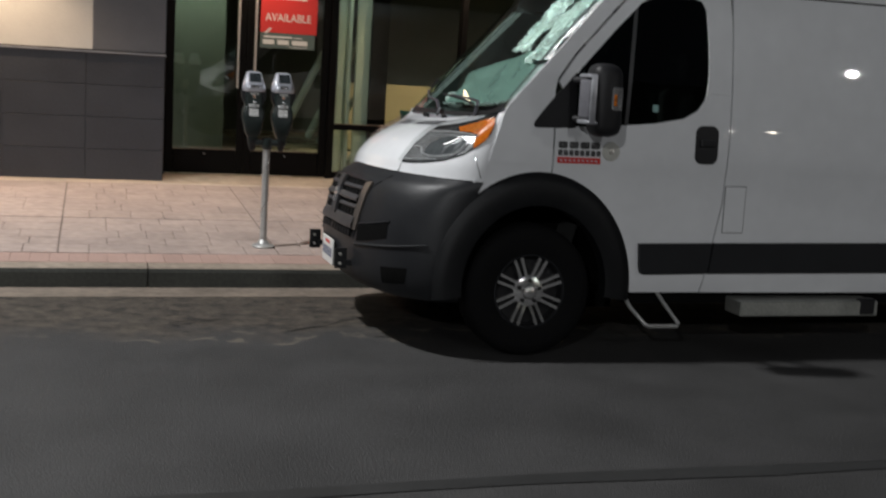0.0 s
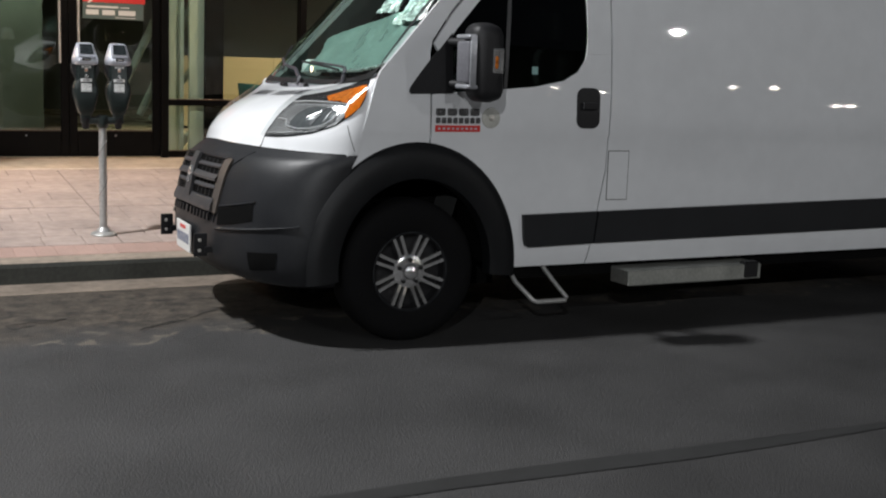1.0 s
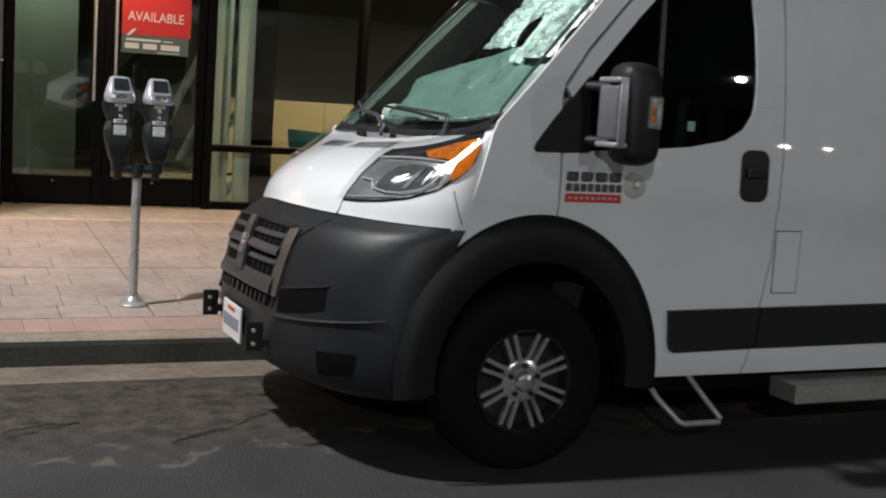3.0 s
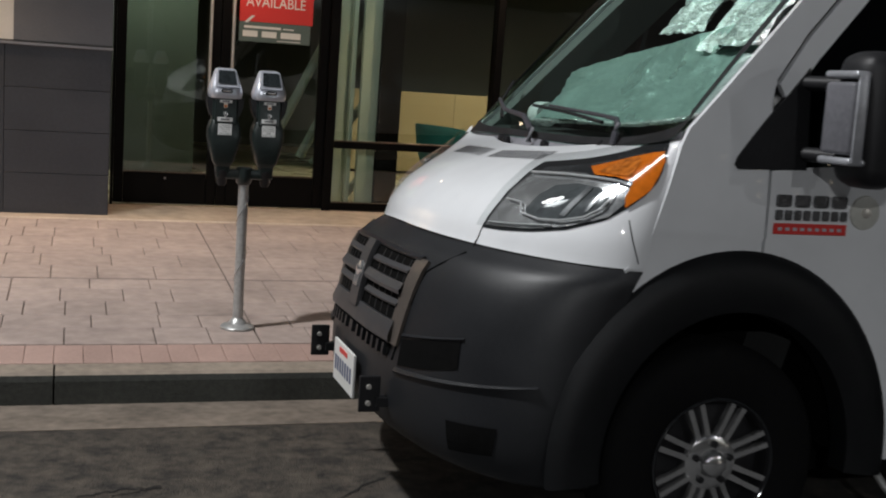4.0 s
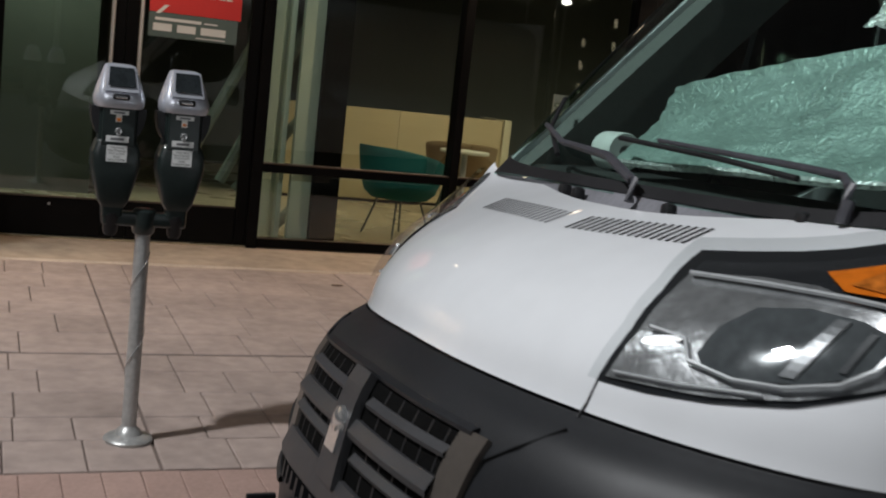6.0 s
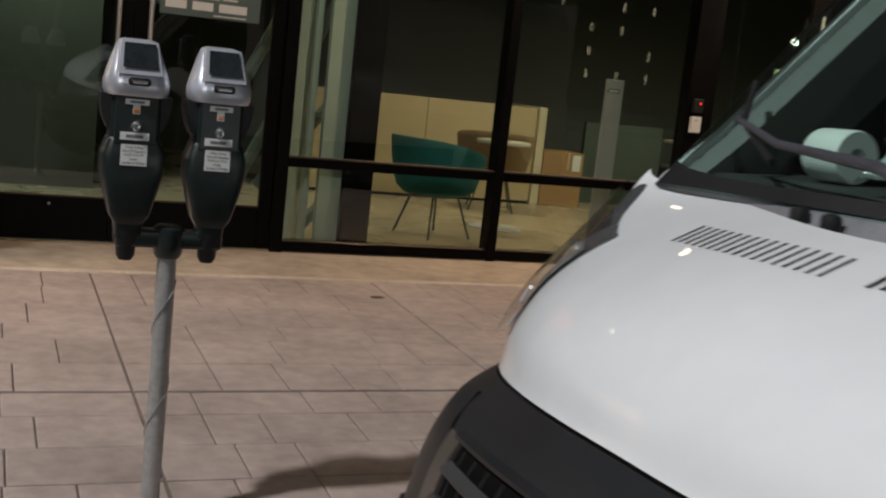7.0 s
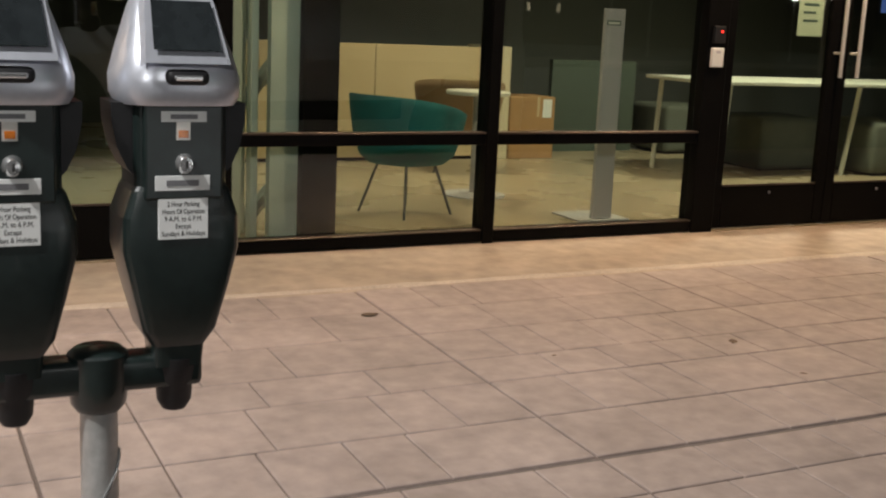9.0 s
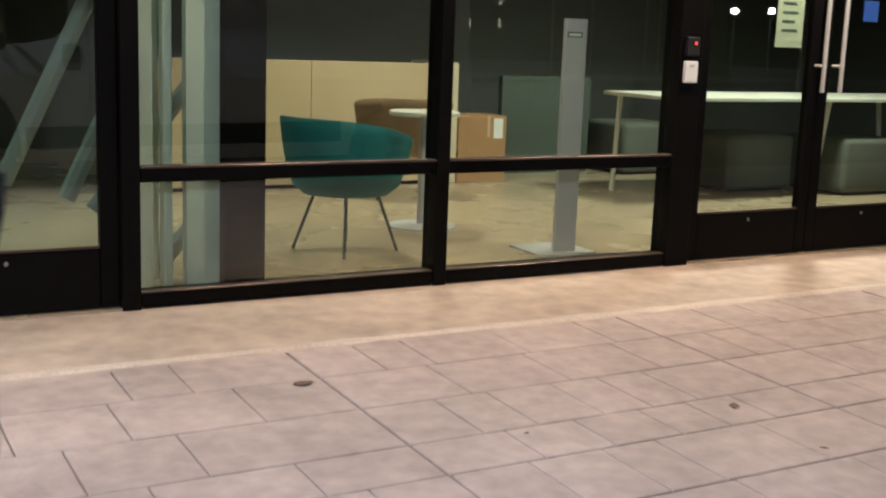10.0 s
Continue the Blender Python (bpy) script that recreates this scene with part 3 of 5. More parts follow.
# stations of the nose: centre x, z; side x, z; inset of the side
NOSE = [
    (2.568, 0.300, 2.860, 0.310, 0.100),
    (2.423, 0.325, 2.860, 0.325, 0.040),
    (2.363, 0.400, 2.860, 0.400, 0.010),
    (2.350, 0.520, 2.860, 0.520, 0.000),
    (2.364, 0.660, 2.870, 0.660, 0.000),
    (2.388, 0.790, 2.885, 0.790, 0.000),
    (2.416, 0.885, 2.910, 0.880, 0.000),
    (2.455, 0.945, 2.935, 0.940, 0.000),
    (2.496, 0.982, 2.955, 0.975, 0.004),
    (2.510, 1.000, 2.960, 0.990, 0.004),
    (2.541, 1.070, 2.978, 1.070, 0.004),
    (2.614, 1.145, 3.000, 1.160, 0.008),
    (2.726, 1.210, 3.025, 1.245, 0.014),
    (2.859, 1.263, 3.045, 1.320, 0.024),
    (2.992, 1.308, 3.060, 1.370, 0.036),
    (3.050, 1.322, 3.080, 1.400, 0.050),
]


def nose(s, u):
    """A point of the nose: s runs over the stations, u from -1 (street side) over 0 (middle) to 1."""
    i = min(max(int(s), 0), len(NOSE) - 2)
    f = s - i
    p0, p1, p2, p3 = (NOSE[min(max(k, 0), len(NOSE) - 1)] for k in (i - 1, i, i + 1, i + 2))
    v = [0.5 * (2 * b + (c - a) * f + (2 * a - 5 * b + 4 * c - d) * f * f + (3 * b - a - 3 * c + d) * f ** 3) for a, b, c, d in zip(p0, p1, p2, p3)]
    a = abs(u) * math.pi / 2
    n = 0.12 * min(1.0, max(0.0, (s - 7.0) / 2.0)) + 2.0 / (2.45 - 0.33 * min(1.0, max(0.0, (s - 4.0) / 4.0)) + 0.11 * min(1.0, max(0.0, (s - 8.0) / 2.0)))
    k = 1 - max(0.0, math.cos(a)) ** n
    y = (HW - v[4]) * math.sin(a) ** n
    sag = 0.08 * (y / HW) ** 1.4 if u > 0 else 0.0         # the springs have given way on the kerb side
    return Vector((v[0] + (v[2] - v[0]) * k, VC + math.copysign(y, u), v[1] + (v[3] - v[1]) * k - sag))


def nose_s(u, z):
    """The station at which the nose has height z."""
    lo, hi = 1.0, len(NOSE) - 1.0
    for _ in range(30):
        m = (lo + hi) / 2
        lo, hi = (m, hi) if nose(m, u).z < z else (lo, m)
    return (lo + hi) / 2


def nose_n(s, u):
    a = nose(s, min(u + 0.01, 1)) - nose(s, u - 0.01)
    b = nose(min(s + 0.05, len(NOSE) - 1), u) - nose(s - 0.05, u)
    return b.cross(a).normalized()


def on_nose(u, z, out=0.0):
    if u > 0:
        z -= 0.08 * math.sin(min(u, 1) * math.pi / 2) ** 1.26
    s = nose_s(u, z)
    n = nose_n(s, u)
    if n.x > 0.0 and abs(u) < 0.8:
        n = -n
    p = nose(s, u)
    if n.dot(p - Vector((3.4, VC, 0.9))) < 0:
        n = -n
    return p + n * out


def patch(poly, out, thick=0.0, cuts=()):
    """A patch that lies on the nose, bounded by points of (u, z)."""
    bm = bm_new()
    us, zs = [p[0] for p in poly], [p[1] for p in poly]
    ucuts = [k * 0.02 + 0.003 for k in range(-50, 50) if min(us) < k * 0.02 + 0.003 < max(us)]
    zcuts = [k * 0.02 + 0.0013 for k in range(12, 72) if min(zs) < k * 0.02 + 0.0013 < max(zs)]
    return slab_poly(bm, poly, thick, lambda a, b, d: on_nose(a, b, out - d), zcuts, ucuts)


def sheet(s0, s1, u0, u1, ns, nu, out=0.0):
    bm = bm_new()
    rows = []
    for i in range(ns + 1):
        s = s0 + (s1 - s0) * i / ns
        rows.append([nose(s, u0 + (u1 - u0) * j / nu) for j in range(nu + 1)])
    grid(bm, rows)
    return bm


def side_y(z, far=False):
    """The body side, leaning in above the waist, with a crease at z 1.09."""
    y = NEAR + 0.004 + (0.006 if z < 1.085 else 0.0) + 0.115 * max(0.0, (z - 1.15) / 0.95) ** 1.6
    if z < 0.5:
        y += 0.03 * ((0.5 - z) / 0.15) ** 2
    return 2 * VC - y - 0.12 * min(1.0, max(0.0, (z - 1.1) / 0.4)) if far else y


SIDE_CUTS = (0.4, 0.45, 0.5, 1.075, 1.09, 1.2, 1.35, 1.5, 1.65, 1.8, 1.95)


def side_panel(poly, far=False, out=0.0, thick=0.02, cuts=SIDE_CUTS):
    sg = -1 if far else 1
    return slab_poly(bm_new(), poly, thick, lambda a, b, d: (a, side_y(b, far) + sg * (d - out), b - (0.08 if far else 0.0)), cuts)


def arc(cx, cz, a, b, t0, t1, n):
    return [(cx + a * math.cos(radians(t0 + (t1 - t0) * i / n)), cz + b * math.sin(radians(t0 + (t1 - t0) * i / n))) for i in range(n + 1)]


WX, WZ, WR = 3.285, 0.375, 0.375
van = thing("cargo_van", (WX + 2.0, VC, 0.0), "white high-roof cargo van with dark grey bumper, parked at the kerb", "van")

bumper = part("front_bumper", sheet(0, 8.72, -1, 1, 34, 56), GREYPL, van, "unpainted dark grey plastic bumper", smooth=True, angle=60)


def hood_end(u):
    """The rear edge of the hood, which bows forward in the middle."""
    return 13.5 + 1.5 * min(1.0, abs(u) / 0.50) ** 2


def hood_sheet(s0, u0, u1, ns, nu):
    bm = bm_new()
    us = [u0 + (u1 - u0) * j / nu for j in range(nu + 1)]
    grid(bm, [[nose(s0 + (hood_end(u) - s0) * (i / ns), u) for u in us] for i in range(ns + 1)])
    return bm


hood = part("hood", hood_sheet(8.92, -1.0, 1.0, 28, 76), WHITE, van, "white hood with two slatted vents", smooth=True)
for sg in (-1, 1):
    bm = bm_new()
    wn = [on_nose(sg * (0.868 + 0.097 * f), 1.128 - 0.125 * f, 0.0012) for f in (i / 6 for i in range(7))]
    grid(bm, [[p + Vector((-0.002, 0, 0)) for p in wn], [p + Vector((0.002, 0, 0)) for p in wn]])
    part("wing_seam", bm, BLACKPL, van)
bm = sheet(8.5, 9.3, -0.93, 0.93, 4, 40)
bmesh.ops.translate(bm, verts=bm.verts[:], vec=(0.012, 0, -0.004))
part("hood_gap", bm, BLACKPL, van)

HOOD_SEAM = [(0.372, 1.19), (0.388, 1.12), (0.391, 1.05), (0.391, 1.01), (0.386, 0.985)]
# grille: slatted opening in a bronze surround, set into the bumper
GR = [(-0.236, 0.914), (0.236, 0.914), (0.228, 0.80), (0.208, 0.712), (-0.208, 0.712), (-0.228, 0.80)]
# flat backing; its black stands for the shade in the openings
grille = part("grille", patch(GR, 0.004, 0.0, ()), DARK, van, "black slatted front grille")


def strip(p0, p1, w, out, thick, n=10, taper=1.0):
    """A bar that follows the nose between two points of (u, z)."""
    bm = bm_new()
    rows = []
    for i in range(n + 1):
        f = i / n
        u, z = p0[0] + (p1[0] - p0[0]) * f, p0[1] + (p1[1] - p0[1]) * f
        ww = w * (1 + (taper - 1) * f)
        rows.append([on_nose(u, z - ww / 2, out - thick), on_nose(u, z - ww / 2, out), on_nose(u, z - ww * 0.2, out + 0.004), on_nose(u, z + ww / 2, out - thick * 0.3), on_nose(u, z + ww / 2, out - thick)])
    grid(bm, rows, True)
    return bm


def ribbon(pts, w, out):
    """A thin raised line that follows the nose through points of (u, z)."""
    bm = bm_new()
    tube(bm, [on_nose(a, b, out) for a, b in pts], w / 2, 6)
    return bm


def upright(u0, z0, u1, z1, w, out, thick, n=8):
    bm = bm_new()
    rows = []
    for i in range(n + 1):
        f = i / n
        u, z = u0 + (u1 - u0) * f, z0 + (z1 - z0) * f
        rows.append([on_nose(u - w / 2, z, out - thick), on_nose(u - w / 2, z, out), on_nose(u + w / 2, z, out), on_nose(u + w / 2, z, out - thick)])
    grid(bm, rows, True)
    return bm


for sg in (-1, 1):
    part("surround", upright(sg * 0.262, 0.918, sg * 0.224, 0.640, 0.052, 0.012, 0.03), BRONZE, grille, "bronze grille surround", smooth=True)
    part("panel_seam", ribbon([(sg * 0.384, 0.968), (sg * 0.33, 0.925), (sg * 0.291, 0.89), (sg * 0.265, 0.77), (sg * 0.243, 0.66), (sg * 0.23, 0.59)], 0.007, 0.001), DARK, grille, "dark seam beside the grille panel")
part("hood_seam", ribbon([(-a, b) for a, b in HOOD_SEAM], 0.005, 0.0), BLACKPL, van)
part("surround", strip((-0.258, 0.92), (0.258, 0.92), 0.016, 0.012, 0.02, 24), GREYPL, grille)
part("surround", strip((-0.222, 0.678), (0.222, 0.678), 0.066, 0.022, 0.025, 24), GRILLEBAR, grille, "wide lower lip of the grille", smooth=True)
for z in (0.764, 0.872):
    for sg in (-1, 1):
        e = 0.214 + 0.02 * (z - 0.71) / 0.2
        part("grille_bar", strip((sg * 0.03, z), (sg * e, z + 0.004), 0.021, 0.014, 0.02), GRILLEBAR, grille, smooth=True)
part("grille_bar", strip((-0.226, 0.815), (0.226, 0.815), 0.036, 0.022, 0.025, 24), GRILLEBAR, grille, "wide crossbar", smooth=True)
part("grille_bar", upright(0, 0.69, 0, 0.914, 0.038, 0.028, 0.02), GRILLEBAR, grille)
for sg in (-1, 1):
    for k in range(5):
        u = sg * (0.056 + 0.036 * k)
        part("grille_fin", upright(u, 0.715, u * 1.06, 0.908, 0.004, 0.005, 0.005), BLACKPL, grille)
bm = bm_new()
lathe(bm, [(0.0, -0.016), (0.02, -0.014), (0.034, -0.005), (0.036, 0.004)], (on_nose(0, 0.815, 0.025).x, VC, 0.815), "x", 18)
part("emblem", bm, CHROME, grille, "plain chrome emblem shield", smooth=True)
part("emblem_stem", upright(0, 0.755, 0, 0.80, 0.02, 0.034, 0.01, 3), CHROME, grille)
# lower intake, plate, tow brackets
intake = part("lower_intake", patch([(-0.215, 0.638), (0.215, 0.638), (0.205, 0.592), (-0.205, 0.592)], 0.004, 0, (0.58,)), DARK, van, "black lower intake")
for k in range(13):
    u = -0.192 + 0.032 * k
    part("intake_fin", upright(u, 0.594, u, 0.634, 0.011, 0.016, 0.014, 2), GREYPL, intake)
for sg in (-1, 1):
    # slot and fog recess are flat patches, their depth painted as shade
    slot = part("side_slot", patch([(sg * 0.262, 0.668), (sg * 0.38, 0.698), (sg * 0.505, 0.722), (sg * 0.512, 0.640), (sg * 0.38, 0.606), (sg * 0.262, 0.582)], 0.003, 0, (0.61, 0.64, 0.67)), DARK, van, "slot in the bumper corner, flat and coloured as deep shade")
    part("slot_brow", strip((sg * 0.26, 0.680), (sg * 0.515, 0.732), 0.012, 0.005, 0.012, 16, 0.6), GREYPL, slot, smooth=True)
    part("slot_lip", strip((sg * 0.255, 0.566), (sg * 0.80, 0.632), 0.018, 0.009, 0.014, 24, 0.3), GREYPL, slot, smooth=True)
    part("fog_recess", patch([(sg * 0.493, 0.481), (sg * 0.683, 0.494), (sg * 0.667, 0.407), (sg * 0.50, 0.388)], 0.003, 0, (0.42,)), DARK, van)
    br = box(bm_new(), 2.285, 2.355, VC + sg * 0.40 - 0.006, VC + sg * 0.40 + 0.006, 0.41, 0.53, 0.002)
    br = part("tow_bracket", br, BLACKPL, van, "black steel tow bracket with bolt holes")
    for z in (0.44, 0.495):
        bm = bm_new()
        lathe(bm, [(0.0, -0.008), (0.008, -0.008), (0.009, 0.0)], (2.315, VC + sg * 0.40 - 0.006, z), "y", 10)
        part("bolt", bm, STEEL, br)
    part("bracket_arm", bx(2.34, 2.48, VC + sg * 0.40 - 0.02, VC + sg * 0.40 + 0.02, 0.43, 0.46), BLACKPL, br)
PX = 2.328
plate = part("number_plate", bx(PX - 0.006, PX + 0.004, VC - 0.153, VC + 0.152, 0.385, 0.538, bevel=0.002), PLATEM, van, "white licence plate with unreadable marks")
for k in range(7):
    y = VC - 0.115 + 0.0385 * k
    part("plate_mark", bx(PX - 0.008, PX - 0.0062, y - 0.009, y + 0.009, 0.428, 0.482), INKBLUE, plate)
part("plate_mark", bx(PX - 0.008, PX - 0.0062, VC - 0.06, VC + 0.06, 0.505, 0.522), RED, plate)
part("splitter", sheet(0, 1.2, -0.62, 0.62, 3, 30), BLACKPL, van)

# headlamps
LAMP = [(0.39, 1.047), (0.388, 1.127), (0.367, 1.19), (0.341, 1.228), (0.322, 1.255), (0.384, 1.266), (0.466, 1.282), (0.524, 1.297), (0.579, 1.315), (0.64, 1.338), (0.699, 1.36), (0.734, 1.368), (0.792, 1.366),
        (0.862, 1.345), (0.908, 1.31), (0.922, 1.27), (0.92, 1.24), (0.891, 1.20), (0.842, 1.16), (0.778, 1.12), (0.664, 1.08), (0.553, 1.06), (0.466, 1.05)]
LCUT = tuple(1.06 + 0.02 * i for i in range(15))


def shrink(poly, f, c=None):
    c = c or (sum(p[0] for p in poly) / len(poly), sum(p[1] for p in poly) / len(poly))
    return [(c[0] + (p[0] - c[0]) * f, c[1] + (p[1] - c[1]) * f) for p in poly]


def mirrored(poly, sg):
    """Lamp outlines for either wing; the kerb-side lamp is set further round the corner."""
    if sg > 0:
        return [(0.55 + (a - 0.39) * 0.75, b) for a, b in poly]
    return [(-a, b) for a, b in poly]


for sg in (-1, 1):
    hl = part("headlamp", patch(mirrored(LAMP, sg), 0.002, 0, LCUT), LAMPDK if sg < 0 else LAMPRIM, van, "clear headlamp with amber corner", smooth=True)
    part("bezel", patch(mirrored([(0.402, 1.056), (0.402, 1.13), (0.384, 1.19), (0.373, 1.222), (0.477, 1.236), (0.571, 1.240), (0.687, 1.225), (0.804, 1.222), (0.822, 1.17), (0.786, 1.13), (0.664, 1.09), (0.553, 1.068)], sg), 0.006, 0, LCUT), LAMPIN, hl, "bright reflector", smooth=True)
    bowl = part("reflector_bowl", patch(mirrored([(0.501, 1.12), (0.501, 1.16), (0.524, 1.195), (0.594, 1.208), (0.687, 1.205), (0.751, 1.19), (0.763, 1.165), (0.734, 1.135), (0.664, 1.112), (0.582, 1.10), (0.524, 1.10)], sg), 0.009, 0, LCUT), LAMPGLASS, hl, "dark reflector bowl", smooth=True)
    if sg < 0:
        part("bowl_strip", upright(sg * 0.635, 1.115, sg * 0.658, 1.200, 0.022, 0.013, 0.006), LAMPRIM, bowl)
        part("bowl_strip", upright(sg * 0.705, 1.135, sg * 0.716, 1.190, 0.012, 0.013, 0.006), LAMPRIM, bowl)
    part("bezel_bar", ribbon(mirrored([(0.384, 1.215), (0.501, 1.223), (0.64, 1.227), (0.734, 1.226), (0.79, 1.223)], sg), 0.009, 0.015), LAMPBAR, hl, smooth=True)
    part("bezel_bar", ribbon(mirrored([(0.419, 1.135), (0.477, 1.132), (0.501, 1.105), (0.571, 1.095), (0.64, 1.10), (0.71, 1.118), (0.75, 1.145), (0.764, 1.175), (0.758, 1.20)], sg), 0.008, 0.015), LAMPBAR, hl, smooth=True)
    part("bezel_bar", ribbon(mirrored([(0.413, 1.065), (0.501, 1.072), (0.617, 1.085)], sg), 0.006, 0.012), LAMPBAR, hl, smooth=True)
    am = [(0.559, 1.258), (0.629, 1.28), (0.699, 1.30), (0.792, 1.317), (0.873, 1.325), (0.911, 1.30), (0.914, 1.265), (0.903, 1.215), (0.873, 1.19), (0.833, 1.16), (0.813, 1.185), (0.804, 1.232), (0.71, 1.24), (0.617, 1.238)]
    if sg > 0:
        am = shrink(am, 0.7)
    amb = part("amber_lens", patch(mirrored(am, sg), 0.009, 0, LCUT), AMBER, hl, "amber turn signal", smooth=True)
    if sg < 0:
        part("bulb_shield", patch(mirrored([(0.617, 1.246), (0.67, 1.285), (0.734, 1.30), (0.774, 1.29), (0.78, 1.245), (0.71, 1.243)], sg), 0.012, 0, LCUT), AMBERDK, amb, "smoky brown bulb chamber", smooth=True)
    ob = part("lamp_cover", patch(mirrored(LAMP, sg), 0.026, 0, LCUT), LENS, hl, "clear plastic cover", smooth=True)
    ob.visible_shadow = False

# hood vents
for sg in (-1, 1):
    vent = None
    for k in range(17):
        f = k / 16
        u, za, zb = -(0.036 + 0.235 * f) if sg < 0 else 0.028 + 0.30 * f, 1.240 + 0.018 * f, 1.266 + 0.021 * f
        a, b = on_nose(u, za, 0.0012), on_nose(u + 0.007, zb, 0.0012)
        w = Vector((0, 0.0052 if sg < 0 else 0.0038, 0))
        bm = bm_new()
        grid(bm, [[a - w, a + w], [b - w, b + w]])
        if vent is None:
            vent = part("hood_vent", bm, BLACKPL, van, "slatted black vent in the hood")
        else:
            part("vent_slot", bm, BLACKPL, vent)

# cowl and windscreen
def screen_pt(f, u, out=0.0):
    """The windscreen: f from its foot (0) to its head (1), u across."""
    a = abs(u) * math.pi / 2
    k = 1 - math.cos(a) ** 0.9
    xc, zc, xs, zs, w = 3.035 + 0.65 * f, 1.345 + 0.80 * f, 3.075 + 0.645 * f, 1.415 + 0.70 * f, 0.965 - 0.09 * f
    y = w * math.sin(a) * (1.0 if u < 0 else 0.90)
    zs -= 0.09 if u > 0 else 0.0
    return Vector((xc + (xs - xc) * k - out * 0.78, VC + math.copysign(y, u), zc + (zs - zc) * k + out * 0.62 + 0.02 * math.sin(math.pi * f)))


bm = bm_new()
rows = []
for i in range(4):
    f = i / 3
    rows.append([nose(hood_end(u), u).lerp(screen_pt(-0.03, u), f) + Vector((0, 0, -0.028 * math.sin(math.pi * min(1, f * 1.0)))) for u in (-1 + 0.05 * k for k in range(41))])
grid(bm, rows)
part("cowl", bm, COWL, van, "dark plastic cowl below the windscreen", smooth=True)
for u in (-0.36, -0.11, 0.17, 0.24):
    c = nose(hood_end(u), u).lerp(screen_pt(-0.03, u), 0.35)
    part("cowl_clip", box(bm_new(), c.x - 0.015, c.x + 0.015, c.y - 0.015, c.y + 0.015, c.z - 0.03, c.z + 0.012, 0.01, 2), BLACKPL, van, smooth=True)
bm = bm_new()
grid(bm, [[screen_pt(f, -1 + 2 * k / 30) for k in range(31)] for f in (-0.045 + 1.045 * i / 14 for i in range(15))])
ws = part("windscreen", bm, WSCREEN, van, "greenish windscreen glass", smooth=True)
ws.visible_shadow = False
bm = bm_new()
edge = [(0.0, -1 + 2 * k / 30) for k in range(31)]
grid(bm, [[screen_pt(-0.04, u, 0.003) for _, u in edge], [screen_pt(-0.012 + 0.13 * max(0, abs(u) - 0.35) ** 2, u * 0.97, 0.003) for _, u in edge]])
grid(bm, [[screen_pt(f, -1, 0.003) for f in (i / 12 for i in range(13))], [screen_pt(0.07 + 0.90 * f, -0.84, 0.003) for f in (i / 12 for i in range(13))]])
grid(bm, [[screen_pt(f, 1, 0.003) for f in (i / 12 for i in range(13))], [screen_pt(0.07 + 0.90 * f, 0.84, 0.003) for f in (i / 12 for i in range(13))]])
grid(bm, [[screen_pt(1.0, u, 0.003) for _, u in edge], [screen_pt(0.96, u * 0.97, 0.003) for _, u in edge]])
part("screen_border", bm, BLACKPL, ws, "black border band")


def wiper(pts, name="wiper"):
    bm = bm_new()
    tube(bm, pts, [0.012, 0.012, 0.011, 0.008, 0.007, 0.006, 0.005][: len(pts)], 8)
    return part(name, bm, ARM, van, "black wiper arm and blade", smooth=True)


w1 = wiper([(3.01, 6.925, 1.33), (3.018, 6.925, 1.368), (3.026, 6.935, 1.392), screen_pt(0.038, -0.405, 0.03), screen_pt(0.056, -0.3, 0.026), screen_pt(0.078, -0.1, 0.022), screen_pt(0.092, 0.06, 0.02)])
bm = bm_new()
tube(bm, [screen_pt(0.04, -0.3, 0.012), screen_pt(0.07, -0.1, 0.012), screen_pt(0.095, 0.2, 0.012)], 0.007, 6)
part("blade", bm, BLACKPL, w1)
w2 = wiper([(2.975, 7.55, 1.30), (2.985, 7.56, 1.345), screen_pt(0.03, 0.16, 0.03), screen_pt(0.06, 0.40, 0.025), screen_pt(0.12, 0.62, 0.02)])
bm = bm_new()
tube(bm, [screen_pt(0.03, 0.40, 0.012), screen_pt(0.12, 0.60, 0.012), screen_pt(0.23, 0.74, 0.012)], 0.007, 6)
part("blade", bm, BLACKPL, w2)

